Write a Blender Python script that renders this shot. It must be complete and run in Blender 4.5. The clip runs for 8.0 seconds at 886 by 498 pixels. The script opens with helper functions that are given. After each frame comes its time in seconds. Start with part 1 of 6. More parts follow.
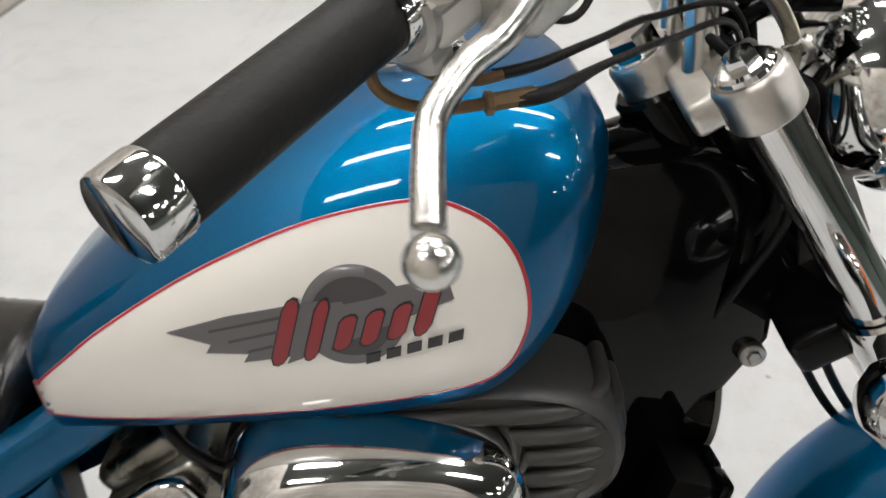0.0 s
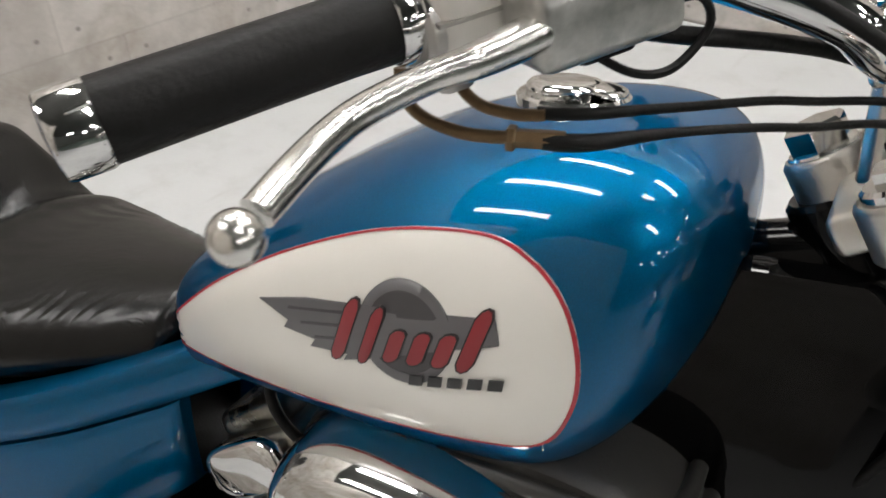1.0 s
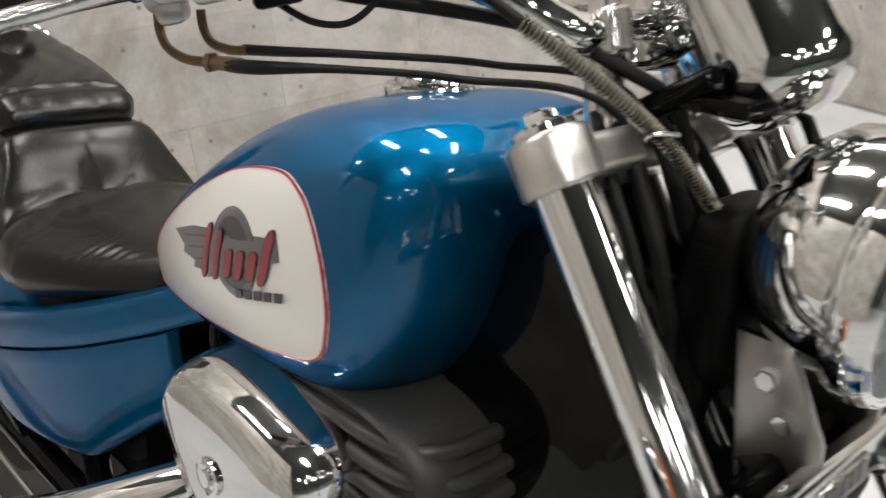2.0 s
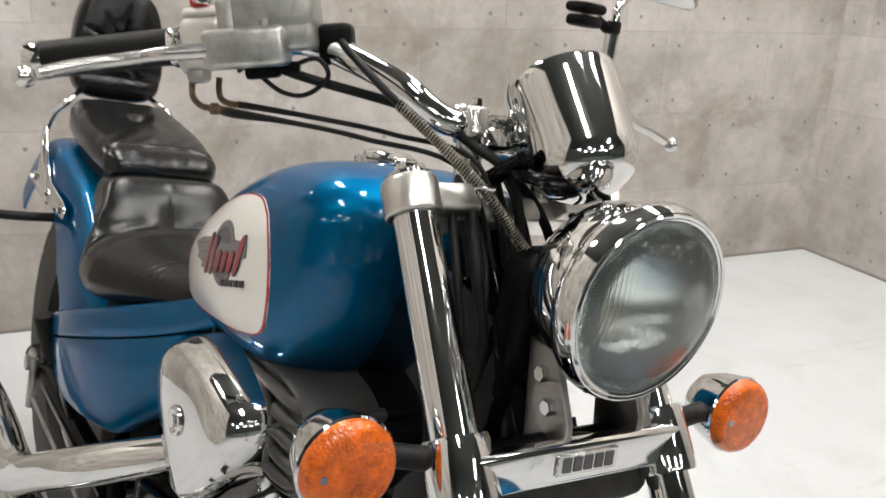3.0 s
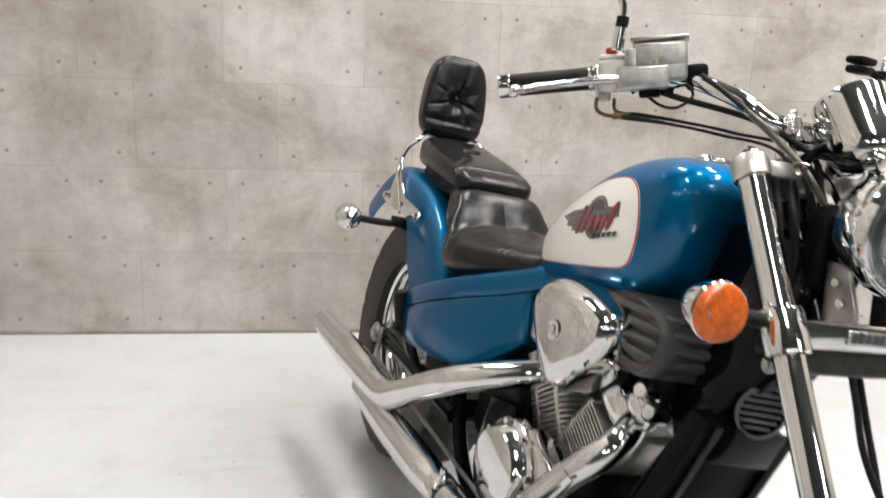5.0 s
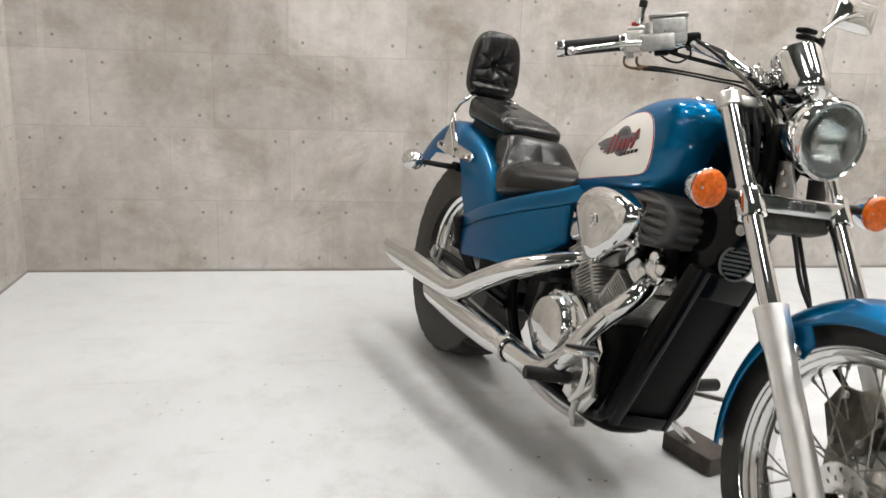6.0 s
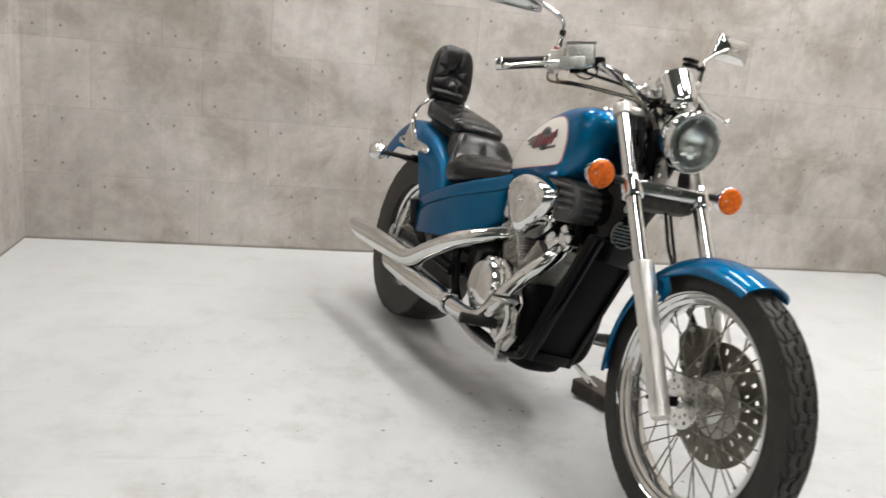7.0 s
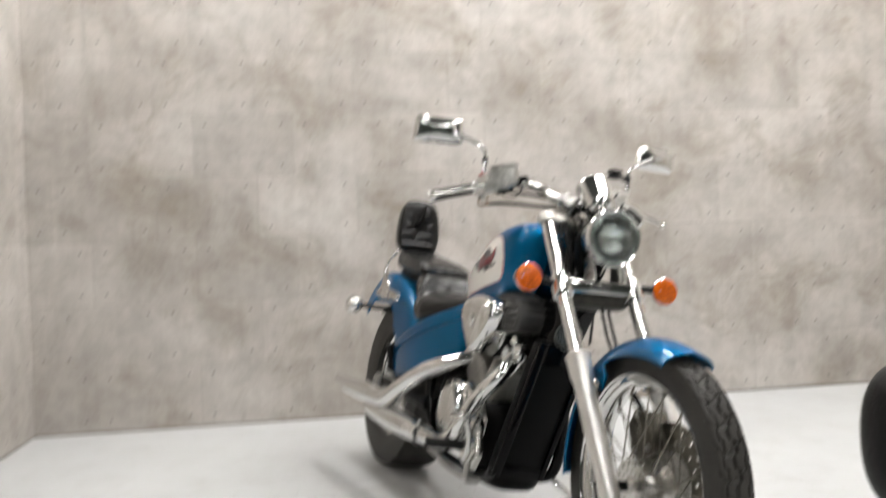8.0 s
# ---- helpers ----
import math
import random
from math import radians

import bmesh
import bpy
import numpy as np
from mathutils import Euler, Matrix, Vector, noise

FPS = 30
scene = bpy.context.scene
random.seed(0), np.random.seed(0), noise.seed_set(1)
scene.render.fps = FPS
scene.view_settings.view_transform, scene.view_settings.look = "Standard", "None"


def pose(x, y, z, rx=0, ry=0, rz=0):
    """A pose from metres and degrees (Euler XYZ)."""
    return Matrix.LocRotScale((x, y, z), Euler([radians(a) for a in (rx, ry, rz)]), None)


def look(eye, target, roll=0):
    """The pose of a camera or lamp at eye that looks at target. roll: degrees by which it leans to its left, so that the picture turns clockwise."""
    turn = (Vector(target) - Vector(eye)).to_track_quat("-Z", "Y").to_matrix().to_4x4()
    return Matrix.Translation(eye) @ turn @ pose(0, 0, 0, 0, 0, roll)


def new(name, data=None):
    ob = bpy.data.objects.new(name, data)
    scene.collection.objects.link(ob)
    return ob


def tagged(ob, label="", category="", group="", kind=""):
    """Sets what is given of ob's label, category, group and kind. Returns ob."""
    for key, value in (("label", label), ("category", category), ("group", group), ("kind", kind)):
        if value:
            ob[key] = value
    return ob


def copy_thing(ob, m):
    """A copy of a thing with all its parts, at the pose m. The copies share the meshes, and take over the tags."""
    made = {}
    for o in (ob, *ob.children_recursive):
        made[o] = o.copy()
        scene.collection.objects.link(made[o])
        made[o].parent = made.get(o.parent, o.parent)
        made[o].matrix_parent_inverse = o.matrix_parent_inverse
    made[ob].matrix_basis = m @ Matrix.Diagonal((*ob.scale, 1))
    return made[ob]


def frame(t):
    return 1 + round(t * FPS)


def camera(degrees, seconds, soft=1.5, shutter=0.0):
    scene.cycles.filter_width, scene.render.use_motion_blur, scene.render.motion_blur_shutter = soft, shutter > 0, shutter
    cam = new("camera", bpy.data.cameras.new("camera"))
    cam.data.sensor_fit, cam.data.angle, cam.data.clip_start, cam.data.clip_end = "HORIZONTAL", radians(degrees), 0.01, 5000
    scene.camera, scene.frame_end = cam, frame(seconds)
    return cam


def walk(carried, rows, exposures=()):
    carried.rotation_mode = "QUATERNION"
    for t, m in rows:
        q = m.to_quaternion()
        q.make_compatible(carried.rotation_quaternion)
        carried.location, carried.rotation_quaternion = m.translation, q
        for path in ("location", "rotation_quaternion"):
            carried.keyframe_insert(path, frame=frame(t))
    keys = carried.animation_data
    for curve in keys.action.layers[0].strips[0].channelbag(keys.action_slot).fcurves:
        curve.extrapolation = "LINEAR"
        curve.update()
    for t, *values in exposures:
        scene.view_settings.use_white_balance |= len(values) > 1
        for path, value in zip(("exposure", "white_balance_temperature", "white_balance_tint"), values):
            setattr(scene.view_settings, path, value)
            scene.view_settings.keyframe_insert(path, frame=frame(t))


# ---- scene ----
cam = camera(56.5, 8.0, soft=1.5, shutter=0.36)
PATH = [
    (0, (2.0141, 1.5811, 1.1896), (1.7074, 3.0859, -0.0917), -0.45),
    (0.2, (2.0642, 1.5675, 1.2002), (1.5635, 3.0394, -0.0579), -1.42),
    (0.5, (2.1035, 1.5755, 1.1888), (1.3441, 2.9775, -0.0187), -1.63),
    (0.7, (2.1127, 1.6037, 1.1698), (1.2444, 2.9560, -0.0207), -1.17),
    (1, (2.1507, 1.6481, 1.1661), (1.1036, 2.9002, 0.0104), -1.19),
    (1.2, (2.1845, 1.6755, 1.1638), (1.0220, 2.8669, 0.0551), -4.38),
    (1.5, (2.2748, 1.7268, 1.1342), (0.9555, 2.7861, 0.0677), -4.80),
    (1.7, (2.3541, 1.7557, 1.1268), (0.9453, 2.6923, 0.0601), -3.53),
    (2, (2.4463, 1.7893, 1.1165), (0.9063, 2.6590, 0.1826), -4.15),
    (2.1, (2.4780, 1.7928, 1.1088), (0.9131, 2.6645, 0.2191), -2.91),
    (2.2, (2.5109, 1.7925, 1.1029), (0.9252, 2.6611, 0.2478), -1.02),
    (3.3, (2.7786, 1.8406, 1.1218), (0.9561, 2.4618, 0.5806), 1.30),
    (3.5, (2.7962, 1.8375, 1.1254), (0.9379, 2.3926, 0.6369), 1.20),
    (3.8, (2.8211, 1.7752, 1.1179), (0.9152, 2.2219, 0.7078), 1.24),
    (4, (2.8366, 1.7390, 1.1139), (0.9134, 2.0741, 0.6790), 0.40),
    (4.2, (2.8356, 1.6800, 1.1002), (0.9199, 2.0264, 0.6416), 0.23),
    (4.5, (2.8834, 1.5770, 1.1014), (0.9948, 2.0233, 0.6179), 0.11),
    (4.8, (2.9983, 1.5047, 1.0752), (1.0865, 1.8732, 0.6180), 2.38),
    (5, (3.1196, 1.5113, 1.0673), (1.1893, 1.7811, 0.6188), 2.21),
    (5.2, (3.2427, 1.4829, 1.0648), (1.3158, 1.7372, 0.5932), 2.25),
    (6.3, (3.8317, 1.1898, 1.0346), (1.9179, 1.4999, 0.5433), 2.02),
    (6.5, (3.9430, 1.1807, 1.0574), (2.0191, 1.4256, 0.5690), 1.92),
    (6.8, (4.0787, 1.1713, 1.0480), (2.1709, 1.5080, 0.6020), 3.95),
    (7, (4.1650, 1.1766, 1.0487), (2.2611, 1.5780, 0.5857), 5.31),
    (7.2, (4.2177, 1.2107, 1.0191), (2.3098, 1.6657, 0.6279), 5.51),
    (7.5, (4.3219, 1.2624, 0.9546), (2.3941, 1.6689, 0.6105), 2.22),
    (7.6, (4.3386, 1.3047, 0.9280), (2.4008, 1.6675, 0.5913), 0.64),
    (7.8, (4.3543, 1.3876, 0.9005), (2.3815, 1.6307, 0.6791), -1.19),
    (7.9, (4.3447, 1.4066, 0.8882), (2.3642, 1.6566, 0.7648), -1.12),
    (8, (4.3348, 1.4247, 0.8828), (2.3570, 1.7213, 0.8728), -2.06),
]
EXPOSURES = [(0, -0.18), (0.5, -0.24), (1, -0.26), (2, -0.12), (3.5, 0.04), (4, 0.05), (4.5, 0.05), (5, 0.22), (6.5, 0.05), (7.5, 0.0), (8, 0.04)]
walk(cam, [(t, look(eye, target, roll)) for t, eye, target, roll in PATH], EXPOSURES)

# ---- light ----
world = bpy.data.worlds.new("hall_air")
world.use_nodes = True
scene.world = world
world.node_tree.nodes["Background"].inputs[0].default_value = (1.0, 0.97, 0.93, 1)
world.node_tree.nodes["Background"].inputs[1].default_value = 0.02
TUBE_STRENGTH = 43.0
ROOM_W, ROOM_D, ROOM_H = 4.71, 16.0, 3.6

# ---- materials ----


def mat(name, color, rough=0.5, metal=0.0, coat=0.0, bump=0.0, scale=40.0, vary=0.0, vary_scale=3.0, rough_var=0.0, coords="Object", emit=None, detail=4.0, spec=0.5):
    m = bpy.data.materials.new(name)
    m.use_nodes = True
    nt = m.node_tree
    b = nt.nodes["Principled BSDF"]
    b.inputs["Base Color"].default_value = (*color, 1)
    b.inputs["Roughness"].default_value = rough
    b.inputs["Metallic"].default_value = metal
    b.inputs["Specular IOR Level"].default_value = spec
    b.inputs["Coat Weight"].default_value = coat
    b.inputs["Coat Roughness"].default_value = 0.03
    tc = nt.nodes.new("ShaderNodeTexCoord")
    if vary > 0 or rough_var > 0:
        n = nt.nodes.new("ShaderNodeTexNoise")
        n.inputs["Scale"].default_value = vary_scale
        n.inputs["Detail"].default_value = 6
        n.inputs["Roughness"].default_value = 0.6
        nt.links.new(tc.outputs[coords], n.inputs["Vector"])
        if vary > 0:
            r = nt.nodes.new("ShaderNodeValToRGB")
            r.color_ramp.elements[0].position = 0.3
            r.color_ramp.elements[1].position = 0.7
            r.color_ramp.elements[0].color = (*[c * (1 - vary) for c in color], 1)
            r.color_ramp.elements[1].color = (*[min(1, c * (1 + vary)) for c in color], 1)
            nt.links.new(n.outputs["Fac"], r.inputs["Fac"])
            nt.links.new(r.outputs["Color"], b.inputs["Base Color"])
        if rough_var > 0:
            mr = nt.nodes.new("ShaderNodeMapRange")
            mr.inputs["To Min"].default_value = max(0.02, rough - rough_var)
            mr.inputs["To Max"].default_value = min(1, rough + rough_var)
            nt.links.new(n.outputs["Fac"], mr.inputs["Value"])
            nt.links.new(mr.outputs["Result"], b.inputs["Roughness"])
    if bump > 0:
        n2 = nt.nodes.new("ShaderNodeTexNoise")
        n2.inputs["Scale"].default_value = scale
        n2.inputs["Detail"].default_value = detail
        nt.links.new(tc.outputs[coords], n2.inputs["Vector"])
        bp = nt.nodes.new("ShaderNodeBump")
        bp.inputs["Strength"].default_value = bump
        bp.inputs["Distance"].default_value = 0.002
        nt.links.new(n2.outputs["Fac"], bp.inputs["Height"])
        nt.links.new(bp.outputs["Normal"], b.inputs["Normal"])
    if emit:
        b.inputs["Emission Color"].default_value = (*emit[0], 1)
        b.inputs["Emission Strength"].default_value = emit[1]
    return m


M_BLUE = mat("blue_metallic_paint", (0.0, 0.110, 0.252), 0.47, 1.0, 0.75, vary=0.12, vary_scale=900)
M_BLUE.node_tree.nodes["Principled BSDF"].inputs["Coat IOR"].default_value = 1.45
M_BLUE.node_tree.nodes["Principled BSDF"].inputs["Coat Roughness"].default_value = 0.008
M_BLUE.node_tree.nodes["Principled BSDF"].inputs["Specular Tint"].default_value = (0.02, 0.44, 0.74, 1)
M_CREAM = mat("cream_paint", (0.85, 0.83, 0.775), 0.3, 0, 0.8, vary=0.02, vary_scale=6)
M_RED = mat("red_paint", (0.42, 0.015, 0.03), 0.35, 0, 0.6)
M_DECAL_RED = mat("red_decal", (0.26, 0.018, 0.026), 0.4, 0, 0.5)
M_DECAL_GREY = mat("grey_decal", (0.115, 0.112, 0.118), 0.4, 0, 0.5)
M_DECAL_DARK = mat("dark_decal", (0.05, 0.048, 0.052), 0.4, 0, 0.5)
M_DECAL_BLACK = mat("black_decal", (0.012, 0.012, 0.013), 0.4, 0, 0.5)
M_CHROME = mat("chrome", (0.72, 0.72, 0.71), 0.07, 1.0, rough_var=0.04, vary_scale=25)
M_STEEL = mat("dull_steel", (0.42, 0.41, 0.39), 0.35, 1.0, rough_var=0.12, vary_scale=40, vary=0.15)
M_ALU = mat("polished_aluminium", (0.66, 0.65, 0.62), 0.24, 1.0, rough_var=0.1, vary_scale=30, vary=0.06, bump=0.05, scale=300)
M_LEVER = mat("tumbled_aluminium", (0.70, 0.69, 0.66), 0.22, 1.0, rough_var=0.06, vary_scale=40, vary=0.08, bump=0.10, scale=400)
M_YOKE = mat("satin_cast_yoke", (0.62, 0.60, 0.56), 0.34, 1.0, rough_var=0.07, vary_scale=40, vary=0.10, bump=0.12, scale=500)
M_SATIN = mat("satin_aluminium", (0.80, 0.79, 0.76), 0.38, 1.0, rough_var=0.07, vary_scale=20, vary=0.06, bump=0.06, scale=300)
M_COIL = mat("tarnished_spring_wire", (0.29, 0.27, 0.22), 0.30, 1.0, rough_var=0.1, vary_scale=60, vary=0.2)
M_WORNALU = mat("corroded_aluminium", (0.50, 0.50, 0.475), 0.36, 0.95, rough_var=0.2, vary_scale=70, vary=0.25, bump=0.2, scale=300)
M_CAST = mat("cast_aluminium", (0.56, 0.55, 0.52), 0.38, 0.9, rough_var=0.12, vary_scale=60, vary=0.18, bump=0.25, scale=500)
M_DISC = mat("worn_disc_steel", (0.27, 0.262, 0.232), 0.30, 1.0, rough_var=0.15, vary_scale=30, vary=0.3)
M_CALIPER = mat("dirty_caliper_metal", (0.085, 0.077, 0.060), 0.5, 0.6, rough_var=0.15, vary_scale=45, vary=0.5, bump=0.3, scale=160)
M_ROTOR = mat("browned_disc_steel", (0.175, 0.165, 0.138), 0.34, 1.0, rough_var=0.15, vary_scale=30, vary=0.35)
M_SPOKE = mat("tarnished_spoke_steel", (0.20, 0.188, 0.160), 0.36, 1.0, rough_var=0.12, vary_scale=60, vary=0.35)
M_HORN = mat("grey_horn_paint", (0.13, 0.135, 0.120), 0.42, 0.2, vary=0.15, vary_scale=30)
M_RUSTY = mat("dirty_cast_metal", (0.030, 0.028, 0.022), 0.6, 0.3, rough_var=0.15, vary_scale=40, vary=0.5, bump=0.4, scale=120)
M_BRASS = mat("tarnished_brass", (0.15, 0.10, 0.055), 0.45, 0.85, vary=0.35, vary_scale=60, rough_var=0.15)
M_BLACK = mat("gloss_black_paint", (0.0028, 0.0028, 0.0029), 0.13, 0, 0.0, rough_var=0.07, vary_scale=30, bump=0.16, scale=45, spec=0.13)
M_GLOSS = mat("lacquered_black", (0.0024, 0.0024, 0.0025), 0.06, 0, 0.0, rough_var=0.03, vary_scale=25, bump=0.30, scale=22, spec=0.20, detail=1.0)
M_PLASTIC = mat("black_plastic", (0.0026, 0.0025, 0.0024), 0.45, 0, 0, bump=0.25, scale=350, rough_var=0.1, vary_scale=20, spec=0.1)
M_GREYPL = mat("charcoal_plastic", (0.043, 0.0415, 0.039), 0.40, 0, 0.0, bump=0.15, scale=300, vary=0.15, vary_scale=15, spec=0.5)
M_RUBBER = mat("black_rubber", (0.006, 0.0058, 0.0055), 0.50, 0, 0, bump=0.3, scale=250, vary=0.25, vary_scale=30, spec=0.22)
M_TYRE = mat("tyre_rubber", (0.026, 0.0245, 0.0215), 0.55, 0, 0, bump=0.3, scale=180, vary=0.3, vary_scale=25, rough_var=0.1, spec=0.3)
M_LEATHER = mat("black_leather", (0.0036, 0.0035, 0.0034), 0.26, 0, 0.0, bump=0.16, scale=300, rough_var=0.03, vary=0.2, vary_scale=35, spec=0.36)


def add_creases(m, scale, strength, distance):
    """Second, coarser relief under the grain: stretched creases in the hide."""
    nt = m.node_tree
    tc = nt.nodes.new("ShaderNodeTexCoord")
    n = nt.nodes.new("ShaderNodeTexNoise")
    n.inputs["Scale"].default_value = scale
    n.inputs["Detail"].default_value = 3.0
    n.inputs["Distortion"].default_value = 1.6
    bp = nt.nodes.new("ShaderNodeBump")
    bp.inputs["Strength"].default_value = strength
    bp.inputs["Distance"].default_value = distance
    nt.links.new(tc.outputs["Object"], n.inputs["Vector"])
    nt.links.new(n.outputs["Fac"], bp.inputs["Height"])
    grain = [x for x in nt.nodes if x.type == "BUMP" and x != bp][0]
    nt.links.new(bp.outputs["Normal"], grain.inputs["Normal"])


add_creases(M_LEATHER, 24.0, 0.10, 0.004)


M_WOOD = mat("worn_block", (0.045, 0.036, 0.028), 0.7, 0, 0, bump=0.4, scale=60, vary=0.4, vary_scale=20)
M_AMBER = mat("amber_lens", (0.66, 0.118, 0.002), 0.16, 0, 0.3, bump=0.5, scale=420, detail=0.0, vary=0.45, vary_scale=90)
M_AMBER.node_tree.nodes["Principled BSDF"].inputs["Transmission Weight"].default_value = 0.1
M_REDPL = mat("red_plastic", (0.45, 0.05, 0.035), 0.4)
M_WHITEPL = mat("grey_switch_plastic", (0.62, 0.60, 0.56), 0.4, 0.3, vary=0.06, vary_scale=30)
M_TUBE = mat("lit_tube", (1, 1, 1), 0.5, emit=((1.0, 0.972, 0.945), TUBE_STRENGTH))
M_LAMPBODY = mat("lamp_body_white", (0.75, 0.75, 0.73), 0.5)
M_CEIL = mat("ceiling_grey", (0.11, 0.115, 0.11), 0.8, vary=0.1, vary_scale=1.0)
M_GREEN = mat("green_floor_paint", (0.035, 0.055, 0.042), 0.45, vary=0.2, vary_scale=1.5)
M_HALL = mat("hall_wall", (0.05, 0.056, 0.05), 0.8, vary=0.12, vary_scale=0.7)


def glass_mat():
    m = bpy.data.materials.new("headlamp_glass")
    m.use_nodes = True
    b = m.node_tree.nodes["Principled BSDF"]
    b.inputs["Base Color"].default_value = (0.93, 0.96, 0.95, 1)
    b.inputs["Roughness"].default_value = 0.05
    b.inputs["Transmission Weight"].default_value = 1.0
    b.inputs["IOR"].default_value = 1.45
    nt = m.node_tree
    tc = nt.nodes.new("ShaderNodeTexCoord")
    wave = nt.nodes.new("ShaderNodeTexWave")
    wave.bands_direction = "Y"
    wave.inputs["Scale"].default_value = 85.0
    bp = nt.nodes.new("ShaderNodeBump")
    bp.inputs["Strength"].default_value = 0.55
    bp.inputs["Distance"].default_value = 0.0012
    nt.links.new(tc.outputs["Object"], wave.inputs["Vector"])
    nt.links.new(wave.outputs["Fac"], bp.inputs["Height"])
    nt.links.new(bp.outputs["Normal"], b.inputs["Normal"])
    return m


M_GLASS = glass_mat()
M_REFLECT = mat("silvered_reflector", (0.92, 0.95, 0.93), 0.13, 1.0, bump=0.05, scale=30, rough_var=0.03, vary_scale=30)


def nodes_of(name):
    m = bpy.data.materials.new(name)
    m.use_nodes = True
    nt = m.node_tree
    return m, nt, nt.nodes["Principled BSDF"]


def nd(nt, kind, links=(), **vals):
    n = nt.nodes.new(kind)
    for k, v in vals.items():
        n.inputs[k].default_value = v
    for k, src in links:
        nt.links.new(src, n.inputs[k])
    return n


def math_node(nt, op, a, b=None):
    n = nt.nodes.new("ShaderNodeMath")
    n.operation = op
    for i, v in enumerate((a, b)):
        if v is None:
            continue
        if isinstance(v, (int, float)):
            n.inputs[i].default_value = v
        else:
            nt.links.new(v, n.inputs[i])
    return n.outputs[0]


def ramp(nt, fac, stops):
    r = nt.nodes.new("ShaderNodeValToRGB")
    el = r.color_ramp.elements
    while len(el) < len(stops):
        el.new(0.5)
    for e, (p, c) in zip(el, stops):
        e.position, e.color = p, (*c, 1) if len(c) == 3 else c
    nt.links.new(fac, r.inputs["Fac"])
    return r.outputs["Color"]


def mix(nt, fac, a, b, kind="MIX"):
    n = nt.nodes.new("ShaderNodeMix")
    n.data_type, n.blend_type = "RGBA", kind
    for k, v in ((0, fac), (6, a), (7, b)):
        if isinstance(v, (int, float)):
            n.inputs[k].default_value = v
        elif isinstance(v, tuple):
            n.inputs[k].default_value = (*v, 1)
        else:
            nt.links.new(v, n.inputs[k])
    return n.outputs[2]


def wall_mat(name, along):
    """Wall paper printed as board-marked concrete: panel rows, staggered joints, tie marks in pairs, clouds of grey and brown."""
    m, nt, b = nodes_of(name)
    tc = nt.nodes.new("ShaderNodeTexCoord")
    sep = nd(nt, "ShaderNodeSeparateXYZ", [("Vector", tc.outputs["Object"])])
    u, v = sep.outputs[along], sep.outputs[2]
    comb = nd(nt, "ShaderNodeCombineXYZ", [("X", u), ("Y", v)])
    cloud = nd(nt, "ShaderNodeTexNoise", [("Vector", comb.outputs[0])], Scale=1.5, Detail=5, Roughness=0.55)
    blot = nd(nt, "ShaderNodeTexNoise", [("Vector", comb.outputs[0])], Scale=4.5, Detail=6, Roughness=0.6)
    fine = nd(nt, "ShaderNodeTexNoise", [("Vector", comb.outputs[0])], Scale=60, Detail=5, Roughness=0.7)
    grit = nd(nt, "ShaderNodeTexNoise", [("Vector", comb.outputs[0])], Scale=17, Detail=8, Roughness=0.72, Distortion=0.3)
    streak_in = nd(nt, "ShaderNodeCombineXYZ", [("X", math_node(nt, "MULTIPLY", u, 9.0)), ("Y", math_node(nt, "MULTIPLY", v, 0.7))])
    streak = nd(nt, "ShaderNodeTexNoise", [("Vector", streak_in.outputs[0])], Scale=1.0, Detail=4, Roughness=0.6)
    base = ramp(nt, cloud.outputs["Fac"], [(0.30, (0.365, 0.335, 0.303)), (0.50, (0.50, 0.471, 0.440)), (0.70, (0.585, 0.560, 0.532))])
    base = mix(nt, 0.48, base, ramp(nt, blot.outputs["Fac"], [(0.28, (0.52, 0.51, 0.50)), (0.55, (1.0, 1.0, 1.0)), (0.75, (1.12, 1.11, 1.10))]), "MULTIPLY")
    stain = nd(nt, "ShaderNodeTexNoise", [("Vector", comb.outputs[0])], Scale=2.6, Detail=8, Roughness=0.68, Distortion=0.6)
    sf = nd(nt, "ShaderNodeMapRange", [("Value", stain.outputs["Fac"])], **{"From Min": 0.50, "From Max": 0.70, "To Min": 0.0, "To Max": 0.75})
    base = mix(nt, sf.outputs[0], base, (0.270, 0.230, 0.180))
    pale = nd(nt, "ShaderNodeMapRange", [("Value", stain.outputs["Fac"])], **{"From Min": 0.28, "From Max": 0.46, "To Min": 0.35, "To Max": 0.0})
    base = mix(nt, pale.outputs[0], base, (0.62, 0.592, 0.565))
    base = mix(nt, 0.3, base, ramp(nt, streak.outputs["Fac"], [(0.3, (0.72, 0.71, 0.70)), (0.6, (1.05, 1.05, 1.05))]), "MULTIPLY")
    base = mix(nt, 0.4, base, ramp(nt, fine.outputs["Fac"], [(0.3, (0.86, 0.86, 0.86)), (0.7, (1.06, 1.06, 1.06))]), "MULTIPLY")
    base = mix(nt, 0.45, base, ramp(nt, grit.outputs["Fac"], [(0.32, (0.74, 0.73, 0.715)), (0.55, (1.0, 1.0, 1.0)), (0.72, (1.08, 1.08, 1.08))]), "MULTIPLY")
    # panels 0.504 by 0.316, staggered row by row; a tie mark near each corner
    rows = math_node(nt, "DIVIDE", math_node(nt, "SUBTRACT", v, 0.008), 0.316)
    rid = math_node(nt, "FLOOR", rows)
    par = math_node(nt, "MULTIPLY", math_node(nt, "FRACT", math_node(nt, "MULTIPLY", math_node(nt, "ADD", rid, 10.0), 0.5)), 2.0)
    cols = math_node(nt, "DIVIDE", math_node(nt, "ADD", math_node(nt, "SUBTRACT", u, 0.304), math_node(nt, "MULTIPLY", par, 0.188)), 0.504)

